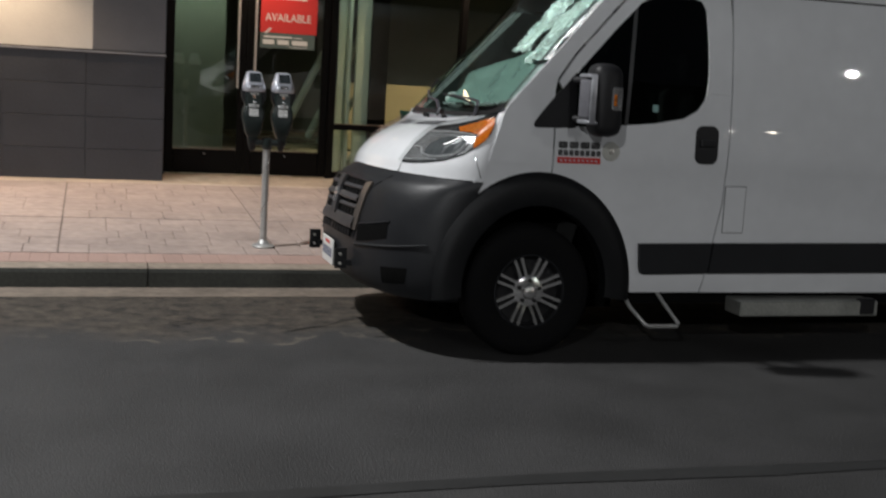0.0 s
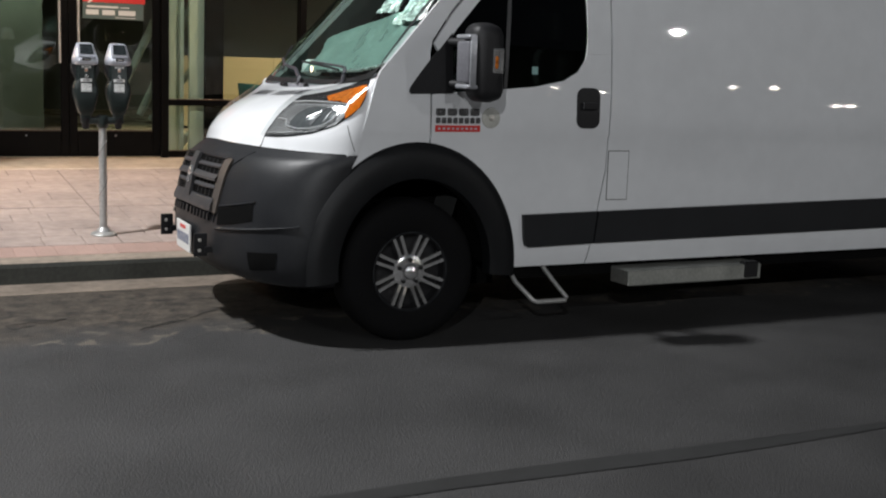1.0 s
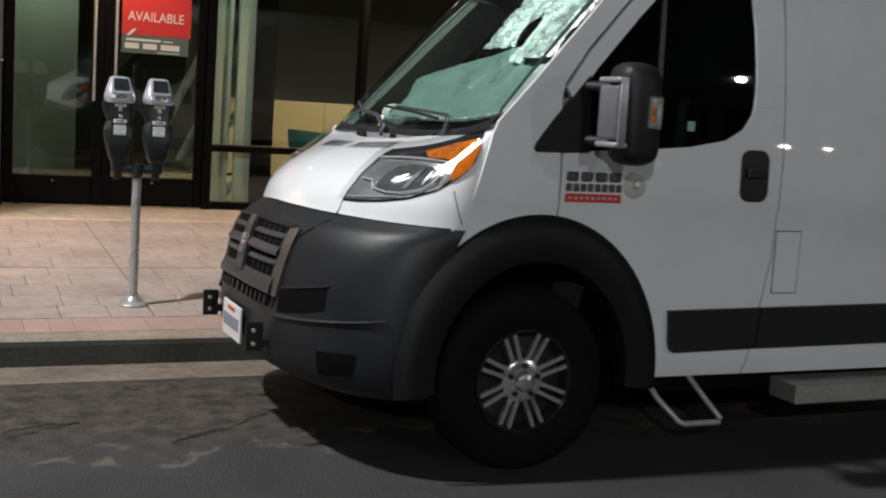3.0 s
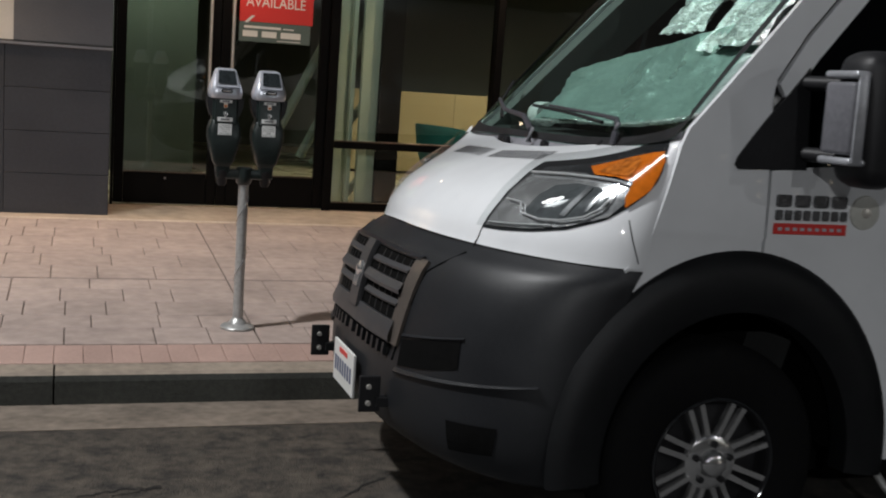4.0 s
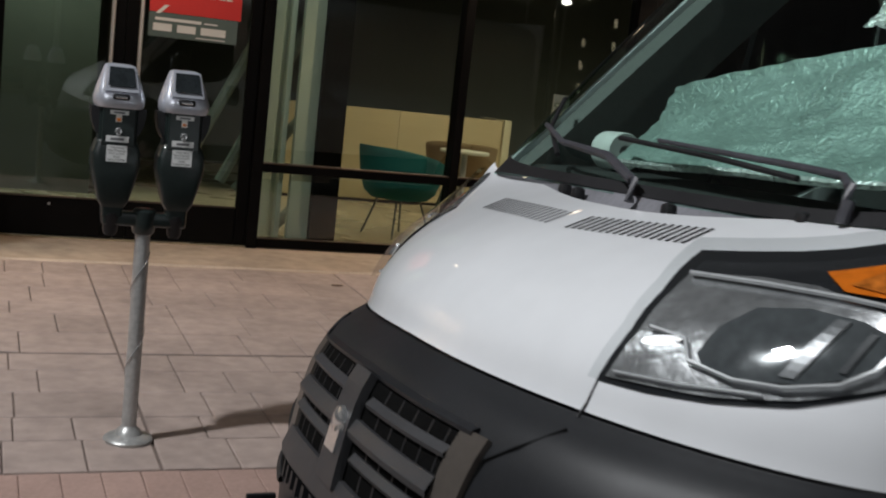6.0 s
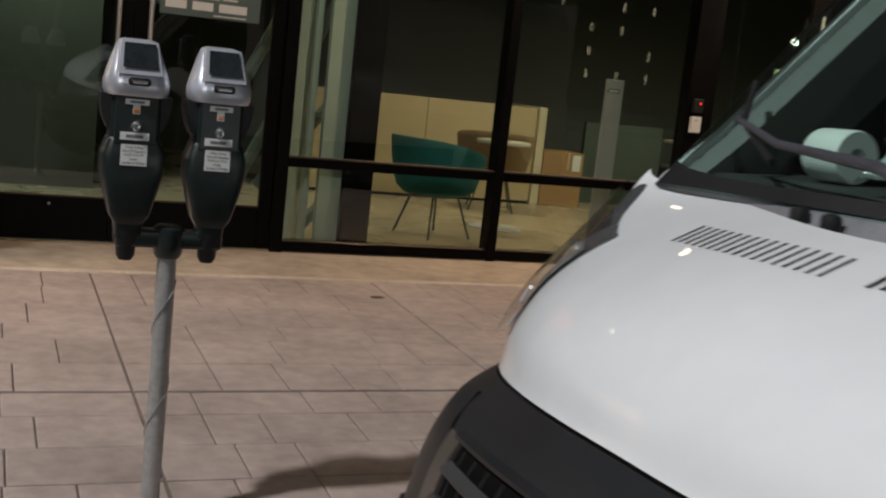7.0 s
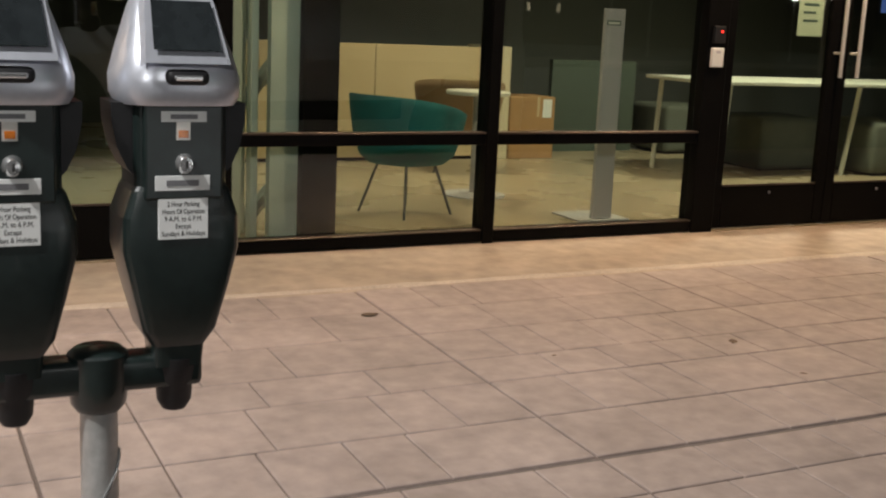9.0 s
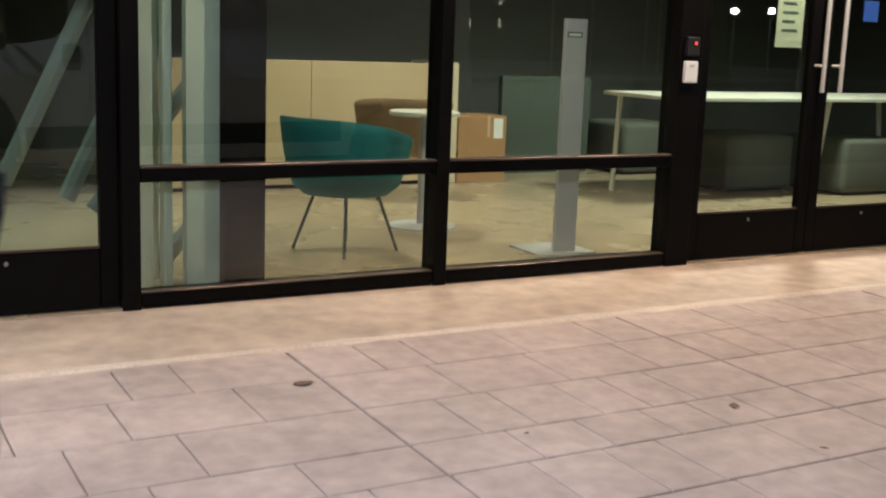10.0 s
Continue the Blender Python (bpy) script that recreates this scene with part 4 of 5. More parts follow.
# body sides
RO = arc(WX, 0.41, 0.545, 0.60, 0, 180, 24)             # arch, outer line of the body opening
PILLAR = [(3.08, 1.405), (3.72, 2.115)]
for far in (False, True):
    arch_up = [p for p in RO if p[0] <= 3.351][::-1]      # from the front over the top to the door
    wing = [(2.90, 0.985), (2.955, 1.02), (2.985, 1.12), (3.012, 1.21), (3.035, 1.29), (3.052, 1.35), (3.075, 1.40), (3.2, 1.535), (3.40, 1.755), (3.60, 1.975), (3.73, 2.105), (3.86, 2.105), (3.78, 2.045), (3.62, 1.875), (3.46, 1.70), (3.36, 1.56), (3.346, 1.50), (3.346, 1.02)]
    wing += [p for p in RO if 2.92 < p[0] < 3.346]
    part("front_wing", side_panel(wing, far), WHITE, van, smooth=True, angle=25)
    low = [(3.356, 1.29), (3.356, 1.02)] + [p for p in RO[::-1] if p[0] > 3.37] + [(3.832, 0.378), (4.322, 0.378), (4.372, 0.66), (4.416, 0.9), (4.428, 1.30), (4.430, 1.52), (4.275, 1.52), (4.262, 1.485), (4.22, 1.425), (4.13, 1.375), (3.95, 1.340), (3.70, 1.318), (3.45, 1.302)]
    dr = part("front_door", side_panel(low, far), WHITE, van, "white front door with black window", smooth=True, angle=25)
    up = [(3.368, 1.545), (3.47, 1.69), (3.63, 1.866), (3.79, 2.036), (3.87, 2.095), (4.417, 2.105), (4.430, 1.9), (4.430, 1.5206), (4.278, 1.5206), (4.285, 1.65), (4.278, 1.85), (4.262, 1.99), (4.235, 2.035), (4.18, 2.05), (3.93, 2.04), (3.86, 2.005), (3.70, 1.845), (3.50, 1.625), (3.40, 1.49)]
    part("door_frame", side_panel(up, far), WHITE, dr, smooth=True, angle=25)
    gl = [(3.24, 1.297), (3.45, 1.30), (3.70, 1.316), (3.95, 1.338), (4.13, 1.373), (4.222, 1.423), (4.264, 1.483), (4.284, 1.60), (4.283, 1.70), (4.276, 1.85), (4.26, 1.99), (4.233, 2.033), (4.18, 2.048), (3.93, 2.038), (3.86, 2.003), (3.70, 1.843), (3.50, 1.623), (3.40, 1.488), (3.30, 1.375)]
    ob = part("door_window", side_panel([p for p in gl if p[0] > 3.31], far, -0.006, 0.004), CABGLASS, dr, "dark tinted door glass", smooth=True, angle=25)
    ob.visible_shadow = False
    part("window_divider", side_panel([(3.765, 1.326), (3.785, 1.326), (3.835, 1.975), (3.815, 1.96)], far, 0.0, 0.01), GRILLEBAR, dr, "thin window divider")
    part("mirror_base", side_panel([(3.238, 1.291), (3.47, 1.297), (3.47, 1.60), (3.40, 1.52), (3.345, 1.462), (3.30, 1.41), (3.26, 1.36), (3.234, 1.325), (3.226, 1.303)], far, 0.006, 0.02), BLACKPL, dr, "black corner panel")
    hp = part("door_handle", side_panel(arc(4.313, 1.169, 0.044, 0.044, -90, 0, 5) + arc(4.313, 1.298, 0.044, 0.044, 0, 90, 5) + arc(4.257, 1.298, 0.044, 0.044, 90, 180, 5) + arc(4.257, 1.169, 0.044, 0.044, 180, 270, 5), far, 0.006, 0.02), BLACKPL, dr, "black recessed door handle")
    sg = -1 if not far else 1
    yh = side_y(1.25, far) + sg * 0.018
    part("grip", box(bm_new(), 4.24, 4.335, yh - 0.008, yh + 0.008, 1.225, 1.265, 0.006, 2), BLACKPL, hp)
    rear = [(4.438, 2.105), (4.438, 1.52), (4.436, 1.30), (4.424, 0.9), (4.380, 0.66), (4.330, 0.378)] + [(6.79, 0.378)] + arc(7.33, 0.40, 0.53, 0.58, 180, 0, 18) + [(8.1, 0.40), (8.1, 2.105)]
    bs = part("body_side", side_panel(rear, far), WHITE, van, "long white windowless cargo side", smooth=True, angle=25)
    part("flap_gap", side_panel([(4.431, 0.731), (4.569, 0.731), (4.569, 1.004), (4.431, 1.004)], far, 0.0012, 0.003, (1.0,)), BLACKPL, bs)
    part("fuel_flap", side_panel([(4.435, 0.735), (4.565, 0.735), (4.565, 1.0), (4.435, 1.0)], far, 0.0025, 0.004, (1.0,)), WHITE, bs, "square fuel flap")
    part("side_moulding", side_panel([(3.903, 0.664), (4.367, 0.672), (4.347, 0.496), (3.942, 0.488), (3.924, 0.497), (3.914, 0.53)], far, 0.022, 0.03, ()), GREYPL, dr, "dark grey rubbing strip")
    part("side_moulding", side_panel([(4.379, 0.672), (6.70, 0.705), (6.70, 0.518), (4.357, 0.496)], far, 0.022, 0.03, ()), GREYPL, bs, "dark grey rubbing strip")
    # flare over the arch
    bm = bm_new()
    rows = []
    for i in range(41):
        a = radians(-6 + 192 * i / 40)
        row = []
        for ra, rb, o in ((0.585, 0.645, 0.0), (0.57, 0.63, 0.018), (0.52, 0.575, 0.032), (0.455, 0.50, 0.036), (0.425, 0.462, 0.026), (0.418, 0.455, -0.02), (0.418, 0.455, -0.05)):
            x, z = WX + ra * math.cos(a), max(0.315, 0.405 + rb * math.sin(a))
            row.append((x, side_y(min(max(z, 0.5), 1.05), far) + (-o if not far else o), z))
        rows.append(row)
    grid(bm, rows)
    part("arch_flare", bm, FLARE, van, "dark grey wheel arch flare", smooth=True, angle=60)
    # mirror
    my = NEAR - 0.175 if not far else 2 * VC - NEAR + 0.175
    bm = box(bm_new(), 3.45, 3.605, my - 0.09, my + 0.09, 1.278, 1.665, 0.06, 5)
    for v in bm.verts:
        v.co.x += 0.10 * (v.co.z - 1.475) * -0.4 + (0.03 if v.co.x > 3.57 else 0) * (1 - abs(v.co.z - 1.475) / 0.25)
    mir = part("door_mirror", bm, BLACKPL, van, "large black door mirror with chrome frame", smooth=True, angle=50)
    for z0, z1 in ((1.342, 1.364), (1.584, 1.606)):
        part("mirror_bracket", box(bm_new(), 3.415, 3.49, my - 0.068, my + 0.08, z0, z1, 0.009, 3), BRACKET, mir, "silver bracket strip", smooth=True)
    part("mirror_bracket", box(bm_new(), 3.425, 3.46, my + sg * 0.064 - 0.005, my + sg * 0.064 + 0.005, 1.35, 1.60, 0.004, 2), BRACKET, mir, "silver bracket strip", smooth=True)
    part("mirror_cap", box(bm_new(), 3.418, 3.48, my - 0.056, my + 0.075, 1.372, 1.575, 0.012, 3), MIRRORPAD, mir, "mid-grey front pad", smooth=True)
    part("turn_signal", box(bm_new(), 3.535, 3.598, my + sg * 0.09 - 0.010, my + sg * 0.09 + 0.010, 1.42, 1.545, 0.01, 2), CHROME, mir, "clear side marker")
    part("amber_bulb", box(bm_new(), 3.545, 3.562, my + sg * 0.10 - 0.003, my + sg * 0.10 + 0.003, 1.445, 1.505, 0.004), AMBERDK, mir)
    part("clear_lens", box(bm_new(), 3.565, 3.590, my + sg * 0.10 - 0.003, my + sg * 0.10 + 0.003, 1.434, 1.53, 0.003), LAMPIN, mir)
    for z in (1.36, 1.57):
        part("mirror_arm", tube(bm_new(), [(3.45, side_y(z, far), z), (3.51, my - sg * 0.05, z)], 0.022, 10), BLACKPL, mir, smooth=True)
    if far:
        mir.location += Vector((0.14, -0.12, -0.08))
    else:
        mir.location += Vector((0.012, 0, -0.016))
    # hoop step below the door and box step behind it
    y0 = side_y(0.5, far)
    bm = bm_new()
    tube(bm, [(3.86, y0 + 0.06 * -sg, 0.37), (3.875, y0 + sg * 0.02, 0.30), (3.945, y0 + sg * 0.09, 0.212), (3.965, y0 + sg * 0.10, 0.205), (4.14, y0 + sg * 0.10, 0.205), (4.155, y0 + sg * 0.09, 0.215), (4.10, y0 + sg * 0.01, 0.31), (4.08, y0 - sg * 0.06, 0.37)], 0.0125, 10)
    part("hoop_step", bm, GALV, van, "bent metal tube step", smooth=True)
    st = part("box_step", box(bm_new(), 4.55, 5.49, y0 - 0.09, y0 + 0.09, 0.255, 0.345, 0.006), mat("step_metal", (0.42, 0.43, 0.40), 0.4, 0.6, vary=0.25, scale=8) if not far else GALV, van, "pale metal box step, scuffed")
    part("step_bracket", box(bm_new(), 5.36, 5.47, y0 - 0.096, y0 - 0.04, 0.26, 0.36, 0.01), BLACKPL, st)

# roof, back, underside
rows = []
for x, top, w0 in ((3.63, 2.16, 0.0), (3.70, 2.195, 0.0), (3.85, 2.27, 0.0), (4.1, 2.37, 0), (4.4, 2.43, 0), (5.2, 2.46, 0), (7.0, 2.46, 0), (8.0, 2.44, 0), (8.1, 2.40, 0)):
    row = []
    y0, y1 = side_y(2.105), side_y(2.105, True)
    for k in range(25):
        a = math.pi * k / 24
        c = math.copysign(abs(math.cos(a)) ** 0.5, math.cos(a))
        y = (y0 + y1) / 2 - (y1 - y0) / 2 * c
        z = 2.108 + (top - 2.108) * math.sin(a) ** 0.62 - 0.04 * (1 - c)
        row.append((x + (0.10 * abs(math.cos(a)) if x < 3.8 else 0.0), y, z))
    rows.append(row)
bm = bm_new()
grid(bm, rows)
part("roof", bm, WHITE, van, "white high roof", smooth=True)
part("roof_gutter", side_panel([(3.9, 2.109), (8.1, 2.109), (8.1, 2.099), (3.9, 2.099)], False, 0.003, 0.004, ()), GREYPL, van)
bm = bm_new()
tube(bm, [(4.43, side_y(2.1) + 0.03, 2.15), (4.44, side_y(2.1) + 0.032, 2.175), (4.46, side_y(2.1) + 0.04, 2.19)], 0.012, 8)
part("roof_clip", bm, BLACKPL, van)
part("rear_doors", bx(8.07, 8.12, NEAR + 0.14, 2 * VC - NEAR - 0.14, 0.4, 2.40, bevel=0.02), WHITE, van)
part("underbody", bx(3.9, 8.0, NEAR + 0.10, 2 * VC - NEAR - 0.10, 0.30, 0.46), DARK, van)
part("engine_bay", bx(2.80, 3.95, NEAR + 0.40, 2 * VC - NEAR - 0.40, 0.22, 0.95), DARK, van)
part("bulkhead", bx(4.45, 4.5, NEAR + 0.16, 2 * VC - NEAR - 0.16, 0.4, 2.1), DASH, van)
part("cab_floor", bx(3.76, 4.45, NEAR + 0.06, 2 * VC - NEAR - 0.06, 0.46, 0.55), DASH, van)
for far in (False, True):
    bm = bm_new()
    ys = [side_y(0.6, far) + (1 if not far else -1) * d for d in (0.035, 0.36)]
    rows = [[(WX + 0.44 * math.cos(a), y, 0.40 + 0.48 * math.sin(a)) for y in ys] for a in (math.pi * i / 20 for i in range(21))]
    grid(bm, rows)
    # arch linings coloured as full shade
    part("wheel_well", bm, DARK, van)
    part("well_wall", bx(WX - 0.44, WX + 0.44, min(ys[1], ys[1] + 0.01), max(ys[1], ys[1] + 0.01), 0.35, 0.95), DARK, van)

# dark trim inside the windscreen pillar
for far in (True,):
    bm = bm_new()
    sg = -1 if far else 1
    rows = []
    for i in range(9):
        f = i / 8
        x, z = 3.075 + 0.645 * f, 1.40 + 0.70 * f
        y = side_y(z, far)
        z -= 0.08
        rows.append([(x + 0.005, y + sg * 0.03, z - 0.01), (x + 0.03, y + sg * 0.075, z - 0.01), (x + 0.14, y + sg * 0.06, z - 0.02), (x + 0.26, y + sg * 0.026, z - 0.04)])
    grid(bm, rows)
    part("pillar_trim", bm, TRIM, van, "grey inner pillar trim", smooth=True)

# cab: dashboard, seats, steering wheel, sunshade
bm = bm_new()
rows = []
for x, z in ((3.03, 1.30), (3.10, 1.335), (3.32, 1.345), (3.50, 1.33), (3.58, 1.25), (3.60, 0.95), (3.5, 0.6)):
    rows.append([(x + 0.05 * abs(k) ** 2, VC + 0.84 * k, z) for k in (-1 + 0.1 * i for i in range(21))])
grid(bm, rows)
part("dashboard", bm, DASH, van, "dark dashboard", smooth=True)
for y in (7.02, 8.1):
    seat = part("seat", box(bm_new(), 3.80, 4.25, y - 0.25, y + 0.25, 0.80, 0.95, 0.05, 3), DASH, van, "dark cab seat", smooth=True)
    part("seat_back", box(bm_new(), 4.20, 4.36, y - 0.25, y + 0.25, 0.95, 1.55, 0.06, 3), DASH, seat, smooth=True)
    part("head_rest", box(bm_new(), 4.24, 4.34, y - 0.14, y + 0.14, 1.58, 1.76, 0.04, 3), DASH, seat, smooth=True)
bm = bm_new()
tube(bm, [(3.66 + 0.09 * math.sin(a), 7.02 + 0.2 * math.cos(a), 1.25 + 0.18 * math.sin(a)) for a in (2 * math.pi * i / 24 for i in range(25))], 0.014, 8)
part("steering_wheel", bm, BLACKPL, van, smooth=True)


def foil(f0, f1, u0, u1, off, amp, seed, droop=0.0, nf=26, nu=40):
    bm = bm_new()
    rows = []
    for i in range(nf + 1):
        a = i / nf
        row = []
        for k in range(nu + 1):
            b = k / nu
            p = screen_pt(f0 + (f1 - f0) * a, u0 + (u1 - u0) * b, 0.0)
            q = noise.noise(Vector((a * 3 + seed, b * 4, seed))) + 0.5 * noise.noise(Vector((a * 17, b * 21, seed + 3)))
            inward = off + droop * (1 - a) + amp * q
            row.append(p + Vector((0.78, 0, -0.35)) * max(0.012, inward))
        rows.append(row)
    grid(bm, rows)
    return bm


shade = thing("sunshade", (3.4, 7.2, 1.345), "crumpled silver foil sunshade slumped behind the windscreen", "sunshade")
part("panel", foil(0.36, 0.97, -0.90, -0.42, 0.035, 0.05, 2.0), FOIL, shade, smooth=True, angle=180)
part("panel", foil(0.45, 0.97, -0.37, -0.14, 0.04, 0.04, 5.0), FOIL, shade, smooth=True, angle=180)
bm = bm_new()
rows = []
rim = []
for i in range(31):
    a = i / 30
    row = []
    for k in range(61):
        b = k / 60
        u = -0.93 + 1.18 * b
        q = noise.noise(Vector((a * 3.1, b * 7, 7.7))) + 0.55 * noise.noise(Vector((a * 11, b * 30, 1.2))) + 0.3 * noise.noise(Vector((a * 25, b * 60, 4.2)))
        f0 = 0.055 + 0.03 * (1 - b) + 0.012 * noise.noise(Vector((b * 5, 0, 2)))
        f1 = 0.56 - 0.22 * b - 0.05 * b * b
        p = screen_pt(f0 + (f1 - f0) * a, u) + Vector((0.78, 0, -0.35)) * max(0.014, 0.05 + 0.09 * a * (1 - a) + 0.012 * q)
        row.append(p)
        if i == 0:
            rim.append(p)
    rows.append(row)
grid(bm, rows)
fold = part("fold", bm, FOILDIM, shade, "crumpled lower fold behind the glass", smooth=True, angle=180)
part("rim", tube(bm_new(), rim, 0.009, 6), FOIL, fold, "rolled bright edge", smooth=True)
roll = bm_new()
lathe(roll, [(0.018, -0.05), (0.05, -0.05), (0.052, -0.045), (0.052, 0.045), (0.05, 0.05), (0.018, 0.05), (0.018, -0.05)], (3.26, 8.12, 1.395), "y", 24)
paper_roll = tagged(part("paper_roll", roll, PAPER, None, "", True), "white paper roll lying on the dashboard", "paper roll")

# wheels
def wheel(x, y, sg, label):
    w = part("wheel", lathe(bm_new(), [(0.19, 0.09), (0.21, 0.10), (0.30, 0.115), (0.345, 0.105), (0.368, 0.085), (0.375, 0.05), (0.375, -0.05), (0.368, -0.085), (0.345, -0.105), (0.30, -0.115), (0.21, -0.10), (0.19, -0.09)], (x, y, WR), "y", 56), RUBBER, van, label, smooth=True, angle=60)
    o = sg
    part("rim", lathe(bm_new(), [(0.206, o * 0.098), (0.210, o * 0.106), (0.203, o * 0.109), (0.196, o * 0.10), (0.19, o * 0.04), (0.0, o * 0.035)], (x, y, WR), "y", 56), BLACKPL, w, "black rim", smooth=True)
    part("rim_lip", lathe(bm_new(), [(0.202, o * 0.108), (0.206, o * 0.111), (0.210, o * 0.108)], (x, y, WR), "y", 56), LAMPDK, w, smooth=True)
    for k in range(8):
        for d in (-1, 1):
            a = 2 * math.pi * (k + 0.5) / 8
            ca, sa = math.cos(a), math.sin(a)
            bm = bm_new()
            rows = []
            for r, off, wd, h in ((0.07, 0.016, 0.010, 0.088), (0.125, 0.018, 0.008, 0.097), (0.196, 0.021, 0.0085, 0.104)):
                row = []
                for e, hh in ((-wd, h - 0.02), (-wd, h), (wd, h), (wd, h - 0.02)):
                    t = d * off + e
                    row.append((x + r * ca - t * sa, y + o * hh, WR + r * sa + t * ca))
                rows.append(row)
            grid(bm, rows)
            part("spoke", bm, CHROME, w)
    hub = part("hub", lathe(bm_new(), [(0.088, o * 0.07), (0.088, o * 0.088), (0.075, o * 0.094), (0.045, o * 0.096), (0.04, o * 0.118), (0.03, o * 0.126), (0.0, o * 0.128)], (x, y, WR), "y", 32), CHROME, w, "chrome hub cap", smooth=True)
    for k in range(5):
        a = 2 * math.pi * k / 5 + 0.3
        part("lug_nut", lathe(bm_new(), [(0.011, o * 0.09), (0.011, o * 0.108), (0.006, o * 0.113), (0, o * 0.113)], (x + 0.062 * math.cos(a), y, WR + 0.062 * math.sin(a)), "y", 8), BLACKPL, w)
    return w


for x in (WX, 7.33):
    wheel(x, NEAR + 0.165, -1, "black tyre on a chrome twin-spoke wheel")
    wheel(x, 2 * VC - NEAR - 0.165, 1, "black tyre on a chrome twin-spoke wheel")

# badges on the door
yb = side_y(1.16) - 0.003
badge = part("badge", box(bm_new(), 3.374, 3.63, yb - 0.002, yb + 0.002, 1.103, 1.136, 0.001), RED, van, "red and chrome model badge")
for k in range(4):
    part("badge_bar", box(bm_new(), 3.376 + 0.065 * k, 3.376 + 0.065 * k + 0.05, yb - 0.004, yb, 1.186, 1.222, 0.006, 2), BADGE, badge)
for k in range(8):
    part("badge_bar", box(bm_new(), 3.376 + 0.0325 * k, 3.376 + 0.0325 * k + 0.024, yb - 0.004, yb, 1.146, 1.176, 0.004, 2), BADGE, badge)
for k in range(9):
    part("badge_bar", box(bm_new(), 3.388 + 0.026 * k, 3.388 + 0.026 * k + 0.015, yb - 0.0035, yb - 0.001, 1.114, 1.124, 0.001), METERSI, badge)
st = part("sticker", bx(3.935, 3.97, side_y(1.42) + 0.0005, side_y(1.42) + 0.002, 1.405, 1.445), mat("pale_teal_sticker", (0.25, 0.42, 0.40), 0.5, vary=0.2), van, "small pale sticker on the door glass")
bm = bm_new()
lathe(bm, [(0.0, -0.006), (0.042, -0.006), (0.052, -0.003), (0.054, 0.004)], (3.692, yb + 0.002, 1.175), "y", 28)
lk = part("filler_disc", bm, mat("pale_disc", (0.5, 0.5, 0.46), 0.4, vary=0.1), van, "pale round disc with a lock", smooth=True)
part("lock", lathe(bm_new(), [(0, -0.012), (0.014, -0.01), (0.015, 0.0)], (3.692, yb - 0.003, 1.175), "y", 14), STEEL, lk)


# the van stands on the road's cross fall, leaning towards the kerb
lean = pose(-0.583, -0.02, 0.016) @ Matrix.Translation((WX + 2.0, VC, 0.0)) @ Matrix.Rotation(-FALL, 4, "X") @ Matrix.Translation((-WX - 2.0, -VC, 0.0))
for ob in (van, shade, paper_roll):
    ob.matrix_world = lean @ Matrix.Translation(ob.location)


# ---- parking meter ----
MX, MY = 1.635, 9.525
MZ = pave_z(MY)
meter = thing("parking_meter", (MX, MY, MZ), "double-headed parking meter on a galvanised post", "parking meter")
bm = bm_new()
tube(bm, [(MX, MY, MZ + 0.01), (MX + 0.001, MY, 0.5), (MX, MY, 0.945)], 0.0275, 20)
post = part("post", bm, GALV, meter, "scuffed galvanised steel post", smooth=True)
bm = bm_new()
tube(bm, [(MX + 0.0295 * math.cos(a * 2.2), MY + 0.0295 * math.sin(a * 2.2), 0.25 + 0.10 * a) for a in (i * 0.12 for i in range(48))], 0.0022, 5)
part("seam", bm, CHROME, post, "spiral scuff of bright tape")
part("base_flange", lathe(bm_new(), [(0, 0.0), (0.088, 0.0), (0.092, 0.012), (0.085, 0.02), (0.05, 0.028), (0.042, 0.045), (0.034, 0.05), (0.028, 0.06)], (MX, MY, MZ), seg=28), GALV, meter, "round bolted base flange", smooth=True)
bar = part("yoke", box(bm_new(), MX - 0.15, MX + 0.15, MY - 0.03, MY + 0.03, 0.902, 0.951, 0.01, 2), METERGR, meter, "dark green cross bar", smooth=True, angle=50)
part("yoke_collar", lathe(bm_new(), [(0.032, 0.874), (0.04, 0.884), (0.044, 0.914), (0.044, 0.955), (0.034, 0.963), (0, 0.965)], (MX, MY, 0.0), seg=24), METERGR, bar, smooth=True)


def ring(z, w, d, yo=0.0, e=0.35, n=28):
    """One level of a meter head: a rounded rectangle w wide and d deep."""
    out = []
    for k in range(n):
        a = 2 * math.pi * k / n
        c, s = math.cos(a), math.sin(a)
        out.append((math.copysign(abs(c) ** e, c) * w * 0.465, yo + math.copysign(abs(s) ** e, s) * d / 2, z))
    return out


